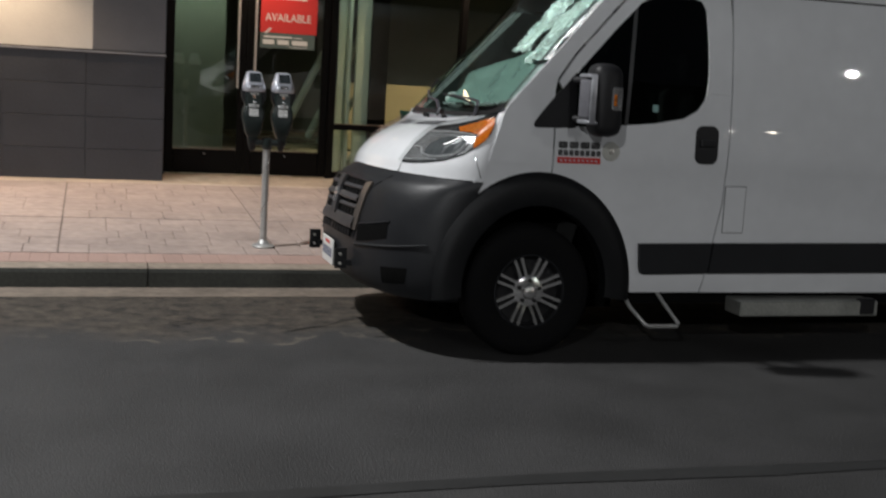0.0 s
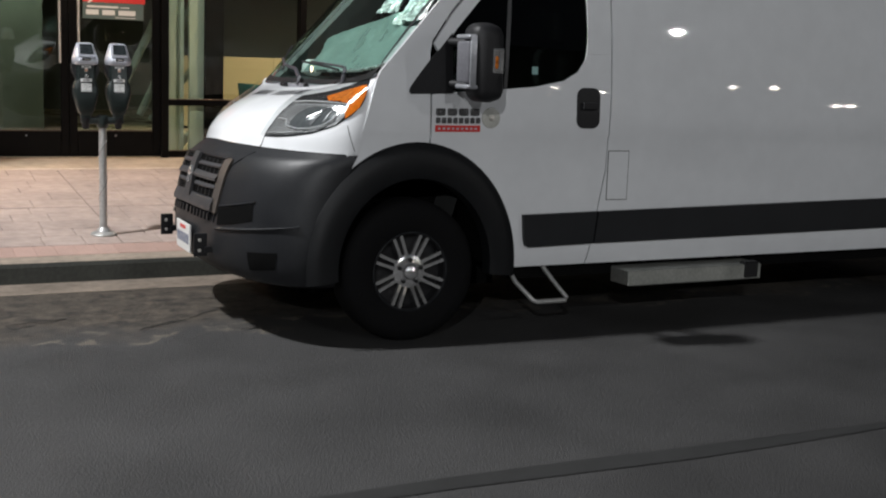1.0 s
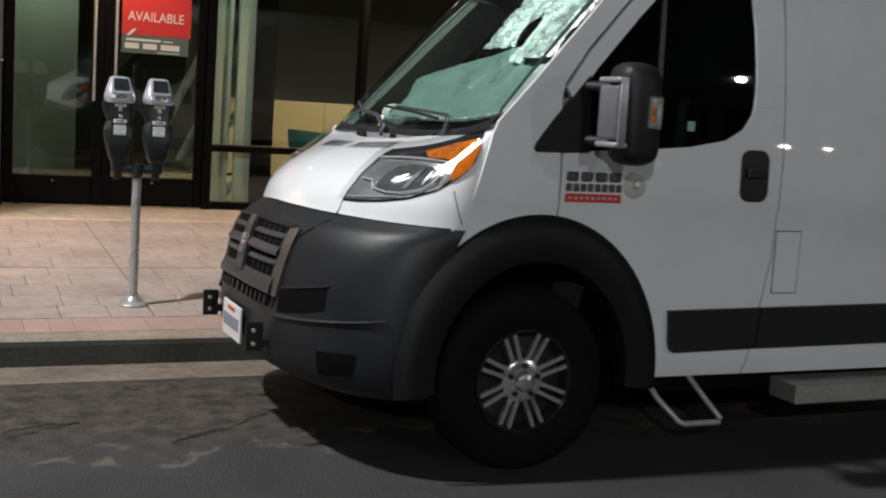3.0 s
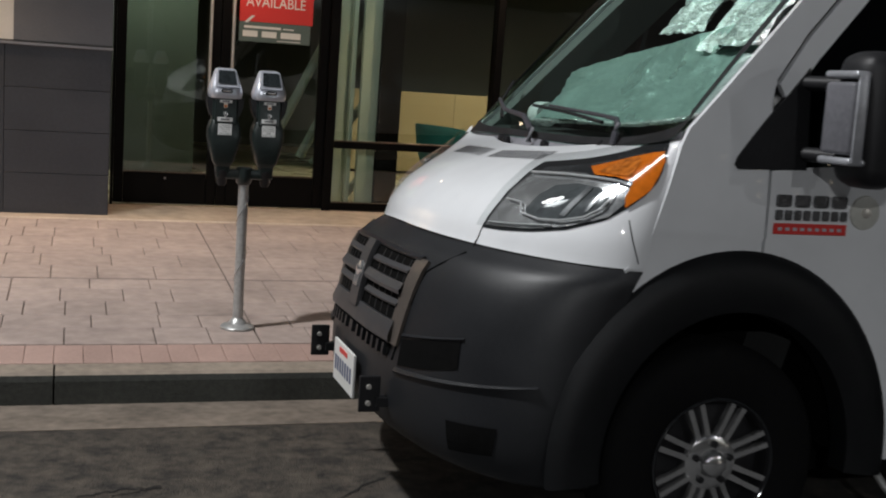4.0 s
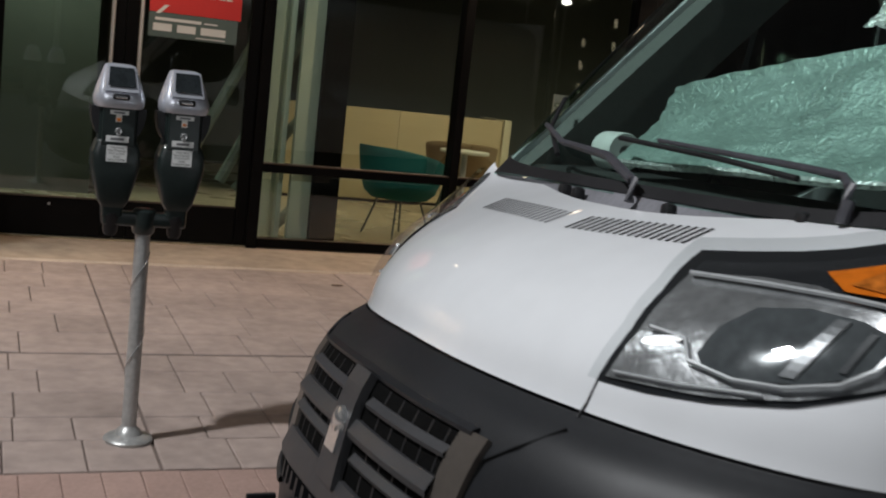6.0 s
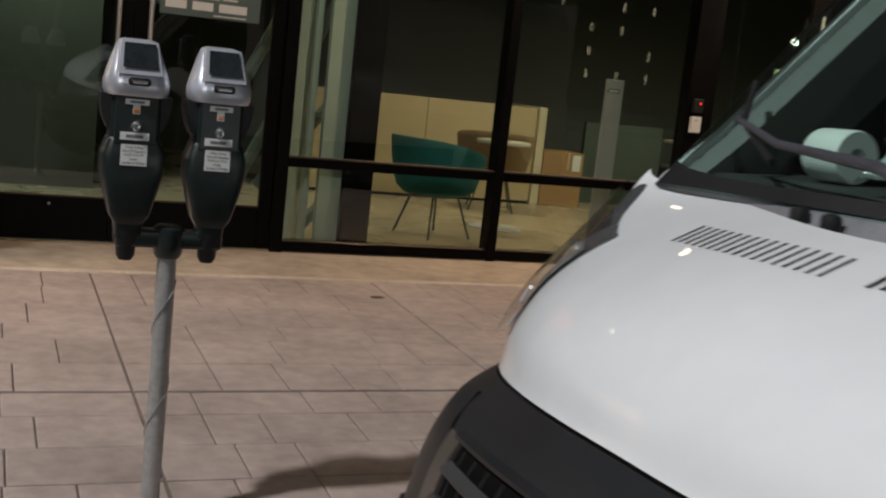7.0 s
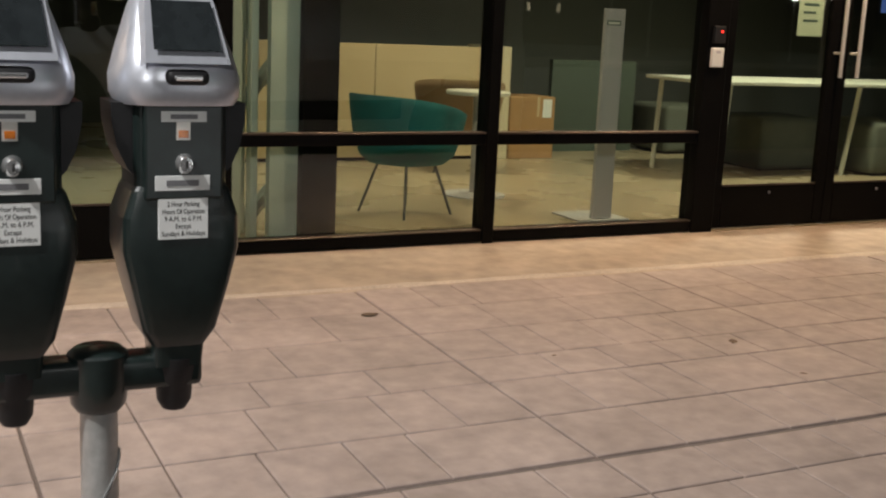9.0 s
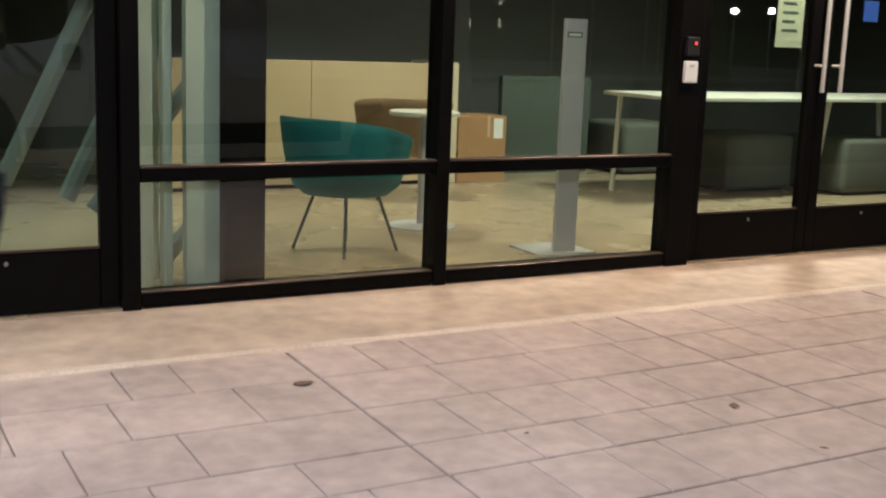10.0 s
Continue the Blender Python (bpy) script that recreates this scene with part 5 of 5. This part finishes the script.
def head(cx):
    def skin(levels, e, cap=True):
        bm = bm_new()
        vs = grid(bm, [[(cx + x, MY + y, z) for x, y, z in ring(z0, w, d, yo, e)] for z0, w, d, yo in levels], True)
        if cap:
            bm.faces.new(vs[0][::-1])
            bm.faces.new(vs[-1])
        return bm

    body = part("head", skin([(0.935, 0.078, 0.072, 0.0), (0.965, 0.084, 0.078, 0.0), (0.988, 0.118, 0.098, 0.0), (1.05, 0.156, 0.118, 0.0), (1.105, 0.186, 0.128, 0.0), (1.15, 0.184, 0.128, 0.0), (1.186, 0.156, 0.118, 0.0), (1.192, 0.146, 0.112, 0.0), (1.303, 0.146, 0.112, 0.0)], 0.3), METERGR, meter, "dark green cast meter housing", smooth=True, angle=16)
    front = MY - 0.062
    for sd in (-1, 1):
        ear = slab_poly(bm_new(), [(0.055, 1.302), (0.096, 1.302), (0.095, 1.275), (0.088, 1.243), (0.074, 1.214), (0.062, 1.203), (0.055, 1.203)], 0.085, lambda a, b, d: (cx + sd * a, MY - 0.04 + d, b))
        part("ear", ear, BLACKPL, body, "black rounded ear under the dome")
    part("face_plate", box(bm_new(), cx - 0.056, cx + 0.056, front - 0.006, front + 0.014, 1.175, 1.302, 0.004, 2), METERGR, body)
    dome = part("dome", skin([(1.300, 0.175, 0.150, 0, ), (1.312, 0.188, 0.165, 0), (1.335, 0.190, 0.168, 0), (1.365, 0.172, 0.152, 0.004), (1.395, 0.150, 0.125, 0.012), (1.425, 0.128, 0.085, 0.022), (1.440, 0.112, 0.055, 0.028), (1.445, 0.08, 0.03, 0.03)], 0.55), METERSI, body, "silver meter dome", smooth=True, angle=38)
    # sloping display in a raised frame
    p0, p1 = Vector((cx, MY - 0.089, 1.352)), Vector((cx, MY - 0.028, 1.436))
    bm = bm_new()
    rows = []
    for f, w in ((0.0, 0.064), (0.08, 0.064), (0.92, 0.055), (1.0, 0.053)):
        p = p0.lerp(p1, f)
        rows.append([p + Vector((-w, 0.004, -0.002)), p + Vector((-w + 0.006, -0.005, 0.004)), p + Vector((w - 0.006, -0.005, 0.004)), p + Vector((w, 0.004, -0.002))])
    grid(bm, rows)
    part("display_frame", bm, METERSI, dome)
    n = Vector((0, -0.010, 0.0075))
    bm = bm_new()
    a, b = p0.lerp(p1, 0.16), p0.lerp(p1, 0.9)
    grid(bm, [[a + n + Vector((-0.047, 0, 0)), a + n + Vector((0.047, 0, 0))], [b + n + Vector((-0.042, 0, 0)), b + n + Vector((0.042, 0, 0))]])
    part("display", bm, SCREEN, dome, "dark glass display")
    slot = part("card_slot", box(bm_new(), cx - 0.03, cx + 0.03, MY - 0.094, MY - 0.07, 1.328, 1.348, 0.008, 3), BLACKPL, dome, "card and coin slot", smooth=True)
    part("slot_lip", box(bm_new(), cx - 0.02, cx + 0.02, MY - 0.097, MY - 0.08, 1.334, 1.341, 0.002), CHROME, slot)
    yf = front - 0.0065
    for nm, x0, x1, z0, z1, m_ in (("label", -0.033, 0.031, 1.279, 1.293, PAPER), ("coin_mark", -0.012, 0.008, 1.255, 1.279, STEEL), ("label", -0.042, 0.036, 1.188, 1.208, PAPER)):
        part(nm, box(bm_new(), cx + x0, cx + x1, yf - 0.001, yf + 0.002, z0, z1, 0.0004), m_, body)
    part("coin_window", box(bm_new(), cx - 0.009, cx + 0.005, yf - 0.0022, yf, 1.258, 1.268, 0.0004), AMBERDK, body)
    for x0, x1, z0, z1 in ((-0.02, 0.018, 1.283, 1.289), (-0.026, 0.02, 1.194, 1.202)):
        part("print_bar", bx(cx + x0, cx + x1, yf - 0.0018, yf - 0.0008, z0, z1), PRINT, body)
    bm = lathe(bm_new(), [(0.0, -0.014), (0.009, -0.013), (0.013, -0.006), (0.014, 0.0)], (cx, yf, 1.224), "y", 18)
    lk = part("lock", bm, CHROME, body, "chrome key lock", smooth=True)
    part("keyhole", bx(cx - 0.0018, cx + 0.0018, yf - 0.0155, yf - 0.012, 1.219, 1.229), INK, lk)
    # hours card, on the swelling of the housing
    yc = MY - 0.066
    card = part("hours_card", box(bm_new(), cx - 0.037, cx + 0.034, yc - 0.0012, yc + 0.004, 1.122, 1.178, 0.0004), PAPER, body, "white card with parking hours")
    for k, (t, wd) in enumerate((("2 Hour Parking", 0.046), ("Hours Of Operation", 0.060), ("9 A.M. to 6 P.M.", 0.054), ("Except", 0.022), ("Sundays & Holidays", 0.062))):
        words("print", t, (cx - 0.0015 - wd / 2, yc - 0.0012, 1.1665 - 0.0100 * k), 0.0095, INK, card, width=wd, depth=0.0003)
    part("foot_knob", lathe(bm_new(), [(0.0, 0.864), (0.018, 0.865), (0.026, 0.878), (0.028, 0.902), (0.036, 0.912), (0.04, 0.945), (0.0, 0.946)], (cx, MY, 0), seg=20), BLACKPL, body, "black foot of the housing", smooth=True)
    return body


head(MX - 0.118)
head(MX + 0.112)
meter.scale = (0.955, 0.955, 1.02)

# ---- things on the shop front ----
sy = FY - 0.010
sign = thing("available_sign", (2.41, sy, 1.63), "red and slate letting sign taped to the door glass", "sign")
part("red_board", bx(2.10, 2.718, sy - 0.002, sy, 1.80, 2.30), RED, sign)
part("slate_board", bx(2.10, 2.70, sy - 0.002, sy, 1.635, 1.797), SIGNGREY, sign)
words("lettering", "AVAILABLE", (2.15, sy - 0.003, 1.925), 0.12, PAPER, sign, width=0.50)
bm = slab_poly(bm_new(), [(2.17, 2.16), (2.29, 2.16), (2.29, 2.19), (2.26, 2.235), (2.22, 2.235), (2.185, 2.20)], 0, lambda a, b, d: (a, sy - 0.0035, b))
part("logo_shape", bm, PAPER, sign, "plain white mark")
for x0, x1, z0, z1 in ((2.32, 2.62, 2.205, 2.235), (2.32, 2.60, 2.16, 2.19), (2.14, 2.45, 1.745, 1.765), (2.47, 2.56, 1.748, 1.758), (2.42, 2.62, 1.648, 1.655)):
    part("print_bar", bx(x0, x1, sy - 0.0034, sy - 0.0024, z0, z1), PAPER, sign)
for k, (x0, x1) in enumerate(((2.13, 2.255), (2.29, 2.415), (2.45, 2.62))):
    part("print_bar", bx(x0, x1, sy - 0.0034, sy - 0.0024, 1.675, 1.725), PAPER, sign)
part("scuff", slab_poly(bm_new(), [(2.14, 1.79), (2.17, 1.79), (2.23, 1.85), (2.20, 1.85)], 0, lambda a, b, d: (a, sy - 0.004, b)), PAPER, sign, "torn white tape")
notice = thing("paper_notice", (6.66, sy, 1.43), "pale paper notice taped inside the door glass", "notice")
part("sheet", bx(6.56, 6.765, FY + 0.002, FY + 0.004, 1.433, 1.75), mat("green_white_paper", (0.55, 0.62, 0.5), 0.7, vary=0.06), notice)
for k in range(4):
    part("print_bar", bx(6.60, 6.72 - 0.02 * (k % 2), FY + 0.0005, FY + 0.0015, 1.52 + 0.05 * k, 1.535 + 0.05 * k), SIGNGREY, notice)
tagged(part("door_sticker", bx(7.24, 7.36, FY - 0.009, FY - 0.007, 1.60, 1.72), mat("blue_sticker", (0.03, 0.09, 0.35), 0.4, vary=0.1)), "blue square sticker on the door glass", "sticker")
rd = thing("card_reader", (5.90, FY - 0.07, 1.22), "white and black access reader on the door frame", "card reader")
part("plate", box(bm_new(), 5.848, 5.936, FY - 0.082, FY - 0.06, 1.228, 1.343, 0.006, 2), PAPER, rd, "white reader plate")
part("plate_mark", bx(5.877, 5.907, FY - 0.084, FY - 0.0815, 1.31, 1.325), STAND, rd)
bk = part("housing", box(bm_new(), 5.852, 5.936, FY - 0.085, FY - 0.06, 1.37, 1.47, 0.006, 2), BLACKPL, rd)
part("led", lathe(bm_new(), [(0, -0.004), (0.006, -0.003), (0.007, 0.0)], (5.906, FY - 0.085, 1.437), "y", 12), REDLED, bk, "small red light")

# ---- inside the shop ----
FZ = 0.235


def rod(bm, a, b, r, seg=8):
    return tube(bm, [a, Vector(a).lerp(Vector(b), 0.5), b], r, seg)


def tub_chair(cx, cy, turn, fabric, label):
    c = thing("tub_chair", (cx, cy, FZ), label, "chair", "tub chairs")
    bm = bm_new()
    n = 36
    rows = []
    prof = ((0.31, 0.17), (0.32, 0.24), (0.37, 0.30), (0.47, 0.335), (0.58, 0.355), (0.68, 0.368), (0.735, 0.372), (0.745, 0.362), (0.735, 0.35), (0.60, 0.325), (0.46, 0.28), (0.435, 0.22), (0.43, 0.0))
    for z, r in prof:
        row = []
        for k in range(n):
            a = 2 * math.pi * k / n
            drop = 0.5 - 0.5 * math.cos(a - turn)           # 0 at the back, 1 at the open front
            zz = z if z < 0.5 else 0.5 + (z - 0.5) * (1 - 0.62 * drop ** 1.6)
            row.append((cx + r * math.cos(a), cy + 0.92 * r * math.sin(a), FZ + zz))
        rows.append(row)
    grid(bm, rows, True)
    part("shell", bm, fabric, c, smooth=True, angle=70)
    for k in range(4):
        a = turn + math.pi / 4 + k * math.pi / 2
        bm = rod(bm_new(), (cx + 0.17 * math.cos(a), cy + 0.17 * math.sin(a), FZ + 0.33), (cx + 0.29 * math.cos(a), cy + 0.29 * math.sin(a), FZ), 0.009)
        part("leg", bm, CHAIRLEG, c, "thin dark metal leg", smooth=True)
    return c


teal_chair = tub_chair(4.26, 14.42, radians(200), TEAL, "teal upholstered tub chair on thin steel legs")
tan_chair = tub_chair(5.35, 16.2, radians(250), TAN, "tan tub chair half hidden behind another")
tb = thing("pedestal_table", (5.0, 15.0, FZ), "small white pedestal table beside the teal chair", "table")
part("tabletop", lathe(bm_new(), [(0, 0.70), (0.22, 0.70), (0.225, 0.71), (0.22, 0.725), (0, 0.725)], (5.0, 15.0, FZ), seg=32), TABLE, tb, smooth=True)
part("stem", rod(bm_new(), (5.0, 15.0, FZ + 0.01), (5.0, 15.0, FZ + 0.70), 0.03, 14), STAND, tb, smooth=True)
part("foot", lathe(bm_new(), [(0, 0.0), (0.22, 0.0), (0.22, 0.008), (0.04, 0.02), (0, 0.02)], (5.0, 15.0, FZ), seg=32), STAND, tb, smooth=True)
desk = thing("reception_desk", (5.3, 16.95, FZ), "tan reception desk with panelled front", "desk")
part("front_panel", box(bm_new(), 3.4, 4.78, 16.84, 16.87, FZ + 0.03, 1.205, 0.003), DESKP, desk)
part("front_panel", box(bm_new(), 4.785, 5.97, 16.84, 16.87, FZ + 0.03, 1.205, 0.003), DESKP, desk)
part("end_post", box(bm_new(), 5.975, 6.06, 16.82, 17.5, FZ, 1.215, 0.003), mat("pale_end", (0.62, 0.54, 0.40), 0.5, vary=0.05), desk)
part("plinth", bx(3.4, 5.97, 16.87, 16.89, FZ, FZ + 0.03), DARKWALL, desk)
part("desktop", box(bm_new(), 3.4, 5.97, 16.88, 17.5, 0.98, 1.01, 0.003), TABLE, desk)
cb = thing("cardboard_box", (6.3, 17.0, FZ), "brown cardboard box with a white label", "box")
part("carton", box(bm_new(), 6.085, 6.545, 16.82, 17.2, FZ, 0.785, 0.004), CARD, cb)
part("label", bx(6.42, 6.51, 16.817, 16.8195, 0.60, 0.765), PAPER, cb)
part("tape", bx(6.36, 6.385, 16.8175, 16.8195, 0.61, 0.785), DESKP, cb)
ds = thing("dispenser_stand", (5.43, 13.93, FZ), "slim grey hand-sanitiser stand with a small mark", "dispenser")
part("panel", box(bm_new(), 5.365, 5.51, 13.92, 13.95, FZ + 0.01, 1.545, 0.006, 2), STAND, ds)
part("foot", box(bm_new(), 5.24, 5.61, 13.86, 14.2, FZ, FZ + 0.012, 0.003), STAND, ds)
part("mark", bx(5.375, 5.475, 13.9165, 13.9195, 1.445, 1.475), SIGNGREY, ds)
part("mark_bar", bx(5.385, 5.465, 13.915, 13.9164, 1.452, 1.466), PAPER, ds)


def pouf(x0, x1, y0, y1, h, label):
    p = thing("pouf", ((x0 + x1) / 2, (y0 + y1) / 2, FZ), label, "pouf", "poufs by the table")
    part("cushion", box(bm_new(), x0, x1, y0, y1, FZ + 0.02, FZ + h, 0.05, 4), POUF, p, smooth=True)
    part("foot_frame", bx(x0 + 0.06, x1 - 0.06, y0 + 0.06, y1 - 0.06, FZ, FZ + 0.025), BLACKPL, p)
    return p


pouf(8.35, 9.09, 15.72, 16.4, 0.47, "square grey felt pouf under the table")
pouf(9.24, 9.94, 15.3, 16.0, 0.47, "square grey felt pouf beside the table")
pouf(8.23, 8.83, 16.95, 17.55, 0.47, "square grey felt pouf near the back")
lt = thing("long_table", (8.3, 15.6, FZ), "long white high table on splayed legs", "table")
part("tabletop", box(bm_new(), 6.9, 10.2, 15.30, 16.2, FZ + 0.775, FZ + 0.805, 0.006, 2), TABLE, lt)
for (a, b) in (((7.0, 16.1), (6.98, 16.12)), ((7.25, 15.5), (7.16, 15.44)), ((8.62, 15.42), (8.5, 15.42)), ((10.0, 15.42), (10.1, 15.42)), ((10.0, 16.1), (10.1, 16.1))):
    part("leg", rod(bm_new(), (a[0], a[1], FZ + 0.775), (b[0], b[1], FZ), 0.022), TABLE, lt, smooth=True)
for ob, dx in ((desk, 0.35), (cb, 0.34), (ds, 0.045), (tb, 0.13), (lt, 0.50), (teal_chair, 0.08), (tan_chair, 0.25)):
    ob.location.x += dx
# pale braced column and dark partition just behind the glass
col = thing("braced_column", (3.17, 14.0, FZ), "pale painted steel frame with diagonal braces", "column", kind="structure")
part("panel", bx(3.23, 3.385, 13.72, 13.78, FZ, 3.2), PALE, col)
part("post", box(bm_new(), 3.03, 3.10, 13.80, 13.88, FZ, 3.2, 0.004), PALE, col)
part("post", box(bm_new(), 3.15, 3.19, 13.80, 13.88, FZ, 3.2, 0.004), PALE, col)
part("back_panel", bx(2.94, 3.18, 14.0, 14.03, FZ, 3.2), PALE, col)
# braces take the dimmed paint, shade put into their colour
for a, b in (((2.78, 0.62), (3.60, 2.36)), ((2.50, 0.70), (3.32, 2.44)), ((2.90, 0.56), (3.42, 1.22)), ((3.20, 0.26), (3.52, 0.64))):
    part("brace", tube(bm_new(), [(a[0], 14.12, a[1]), ((a[0] + b[0]) / 2, 14.12, (a[1] + b[1]) / 2), (b[0], 14.12, b[1])], 0.042, 8), BRACE, col, smooth=True)
solid("wall_partition", bx(3.39, 3.585, 13.66, 13.76, FZ, 3.2), DARKWALL, "narrow dark partition behind the glass", "wall")
solid("wall_inner", bx(-0.5, 2.0, 16.0, 16.1, FZ, 3.2), INWALL, "dim inner wall of the shop", "wall")
solid("low_screen", bx(7.13, 8.08, 17.3, 17.36, FZ, 1.1), mat("green_felt", (0.07, 0.09, 0.075), 0.9, vary=0.1), "low grey-green screen at the back", "screen")

# ---- cracks in the asphalt ----
def road_crack(pts, w, seed):
    """A ragged open crack along points on the road."""
    r = random.Random(seed)
    pts = [Vector((x, y, 0)) for x, y in pts]
    rows = []
    for a, b in zip(pts, pts[1:]):
        for i in range(9):
            p = a.lerp(b, i / 9) + Vector((r.uniform(-0.012, 0.012), r.uniform(-0.014, 0.014), 0))
            h = w * r.uniform(0.25, 1.0)
            rows.append([(p.x, p.y - h, road_z(p.y - h) + 0.0025), (p.x, p.y + h, road_z(p.y + h) + 0.0025)])
    bm = bm_new()
    grid(bm, rows)
    return solid("road_crack", bm, CRACK, "dark ragged crack in the worn asphalt", "crack")


road_crack([(0.83, 7.43), (0.99, 7.56), (1.14, 7.60)], 0.009, 1)
road_crack([(1.46, 7.26), (1.67, 7.37), (1.97, 7.64)], 0.009, 2)
road_crack([(0.81, 7.52), (0.98, 7.60), (1.13, 7.61)], 0.009, 3)
road_crack([(1.45, 7.25), (1.59, 7.37), (1.72, 7.41)], 0.009, 4)

# ---- litter on the pavement ----
def dry_leaf(x, y, size, turn, label):
    bm = bm_new()
    rows = []
    for i in range(7):
        f = i / 6
        w = size * 0.32 * math.sin(math.pi * min(0.97, f + 0.03)) ** 0.8
        ca, sa = math.cos(turn), math.sin(turn)
        row = []
        for e in (-1, -0.4, 0, 0.4, 1):
            a, b = (f - 0.5) * size, e * w
            row.append((x + a * ca - b * sa, y + a * sa + b * ca, pave_z(y) + 0.0045 + size * (0.05 * abs(e) ** 1.5 + 0.05 * (f - 0.5) ** 2)))
        rows.append(row)
    grid(bm, rows)
    return tagged(part("dry_leaf", bm, LEAF, None, "", True), label, "leaf", "fallen leaves")


dry_leaf(3.22, 12.286, 0.08, 0.1, "small curled brown leaf on the tan pavement")
dry_leaf(4.539, 11.522, 0.06, 0.9, "small crumpled brown leaf on the tan pavement")
dry_leaf(3.701, 11.575, 0.025, 0.4, "tiny brown leaf scrap on the tan pavement")
dry_leaf(4.531, 11.10, 0.03, 2.4, "tiny brown leaf scrap on the tan pavement")

# ---- paving pieces ----
SLOPE = math.atan(0.0235)


def block_mesh(name, w, d, h, b, material):
    bm = bm_new()
    top = [(-w / 2 + b, -d / 2 + b, h), (w / 2 - b, -d / 2 + b, h), (w / 2 - b, d / 2 - b, h), (-w / 2 + b, d / 2 - b, h)]
    low = [(-w / 2, -d / 2, h - b * 0.7), (w / 2, -d / 2, h - b * 0.7), (w / 2, d / 2, h - b * 0.7), (-w / 2, d / 2, h - b * 0.7)]
    bot = [(x, y, 0.0) for x, y, _ in low]
    vs = grid(bm, [bot, low, top], True)
    bm.faces.new(vs[2])
    bmesh.ops.recalc_face_normals(bm, faces=bm.faces[:])
    me = bpy.data.meshes.new(name)
    bm.to_mesh(me)
    bm.free()
    me.materials.append(material)
    return me


rnd = random.Random(11)
WIDTHS = (0.21, 0.27, 0.34, 0.43)
DEPTHS = (0.25, 0.302, 0.35)
MESH = {(w, d): block_mesh("slab", w - 0.006, d - 0.006, 0.012, 0.004, SLAB) for w in WIDTHS for d in DEPTHS}
rest = bm_new()
rows_y = []
for band in ((9.235, 10.68, (0.302, 0.25, 0.302, 0.302, 0.25)), (10.675, 12.70, (0.35, 0.35, 0.25, 0.35, 0.35, 0.35))):
    yy = band[0]
    for d in band[2]:
        if d not in DEPTHS:
            d = 0.302
        if yy + d > band[1] + 0.03:
            break
        rows_y.append((yy, d))
        yy += d + 0.002
SEAMS = [1.72 + 1.585 * k for k in range(-9, 10)]
count = 0
for yy, d in rows_y:
    for x0, x1 in zip(SEAMS, SEAMS[1:]):
        x = x0 + 0.003
        end = x1 - 0.003
        pieces = []
        while end - x > 0.02:
            opts = [w for w in WIDTHS if w <= end - x + 0.001]
            if not opts:
                if pieces:
                    pieces[-1] = (pieces[-1][0], end - pieces[-1][0])
                break
            w = rnd.choice(opts)
            if end - x - w < 0.20:
                w = end - x
            pieces.append((x, w))
            x += w
        for px, w in pieces:
            cx, cy = px + w / 2, yy + d / 2
            z = pave_z(cy) - 0.009 + rnd.uniform(-0.0008, 0.0008)
            if 0.3 < cx < 6.4 and count < 296:
                base = min(WIDTHS, key=lambda q: abs(q - w))
                ob = new("slab", MESH[(base, d)])
                ob.parent = pavement
                ob.location, ob.rotation_euler = (cx, cy, z), (SLOPE, 0, 0)
                ob.scale = ((w - 0.006) / (base - 0.006), 1, 1)
                count += 1
            else:
                q = [(px + 0.003, yy + 0.003), (px + w - 0.003, yy + 0.003), (px + w - 0.003, yy + d - 0.003), (px + 0.003, yy + d - 0.003)]
                lo = [rest.verts.new((a, b, pave_z(b) - 0.008)) for a, b in q]
                hi = [rest.verts.new((a, b, pave_z(b) + 0.003)) for a, b in q]
                rest.faces.new(hi)
                for i in range(4):
                    rest.faces.new((lo[i], lo[(i + 1) % 4], hi[(i + 1) % 4], hi[i]))
ob = part("far_slabs", rest, SLAB, pavement)
ob["kind"] = "stuff"
BM = block_mesh("brick", 0.128, 0.294, 0.0125, 0.003, BRICK)
rest = bm_new()
for i in range(-110, 140):
    x = 0.13 * i + 0.02
    if -0.6 < x < 6.2:
        ob = new("brick", BM)
        ob.parent = pavement
        ob.location, ob.rotation_euler = (x, 9.076 + rnd.uniform(-0.002, 0.002), pave_z(9.076) - 0.0105 + rnd.uniform(-0.0012, 0.0012)), (SLOPE, 0, rnd.uniform(-0.01, 0.01))
    else:
        q = [(x - 0.06, 8.93), (x + 0.06, 8.93), (x + 0.06, 9.222), (x - 0.06, 9.222)]
        lo = [rest.verts.new((a, b, PZ - 0.006)) for a, b in q]
        hi = [rest.verts.new((a, b, pave_z(b) + 0.003)) for a, b in q]
        rest.faces.new(hi)
        for k in range(4):
            rest.faces.new((lo[k], lo[(k + 1) % 4], hi[(k + 1) % 4], hi[k]))
ob = part("far_bricks", rest, BRICK, pavement)
ob["kind"] = "stuff"
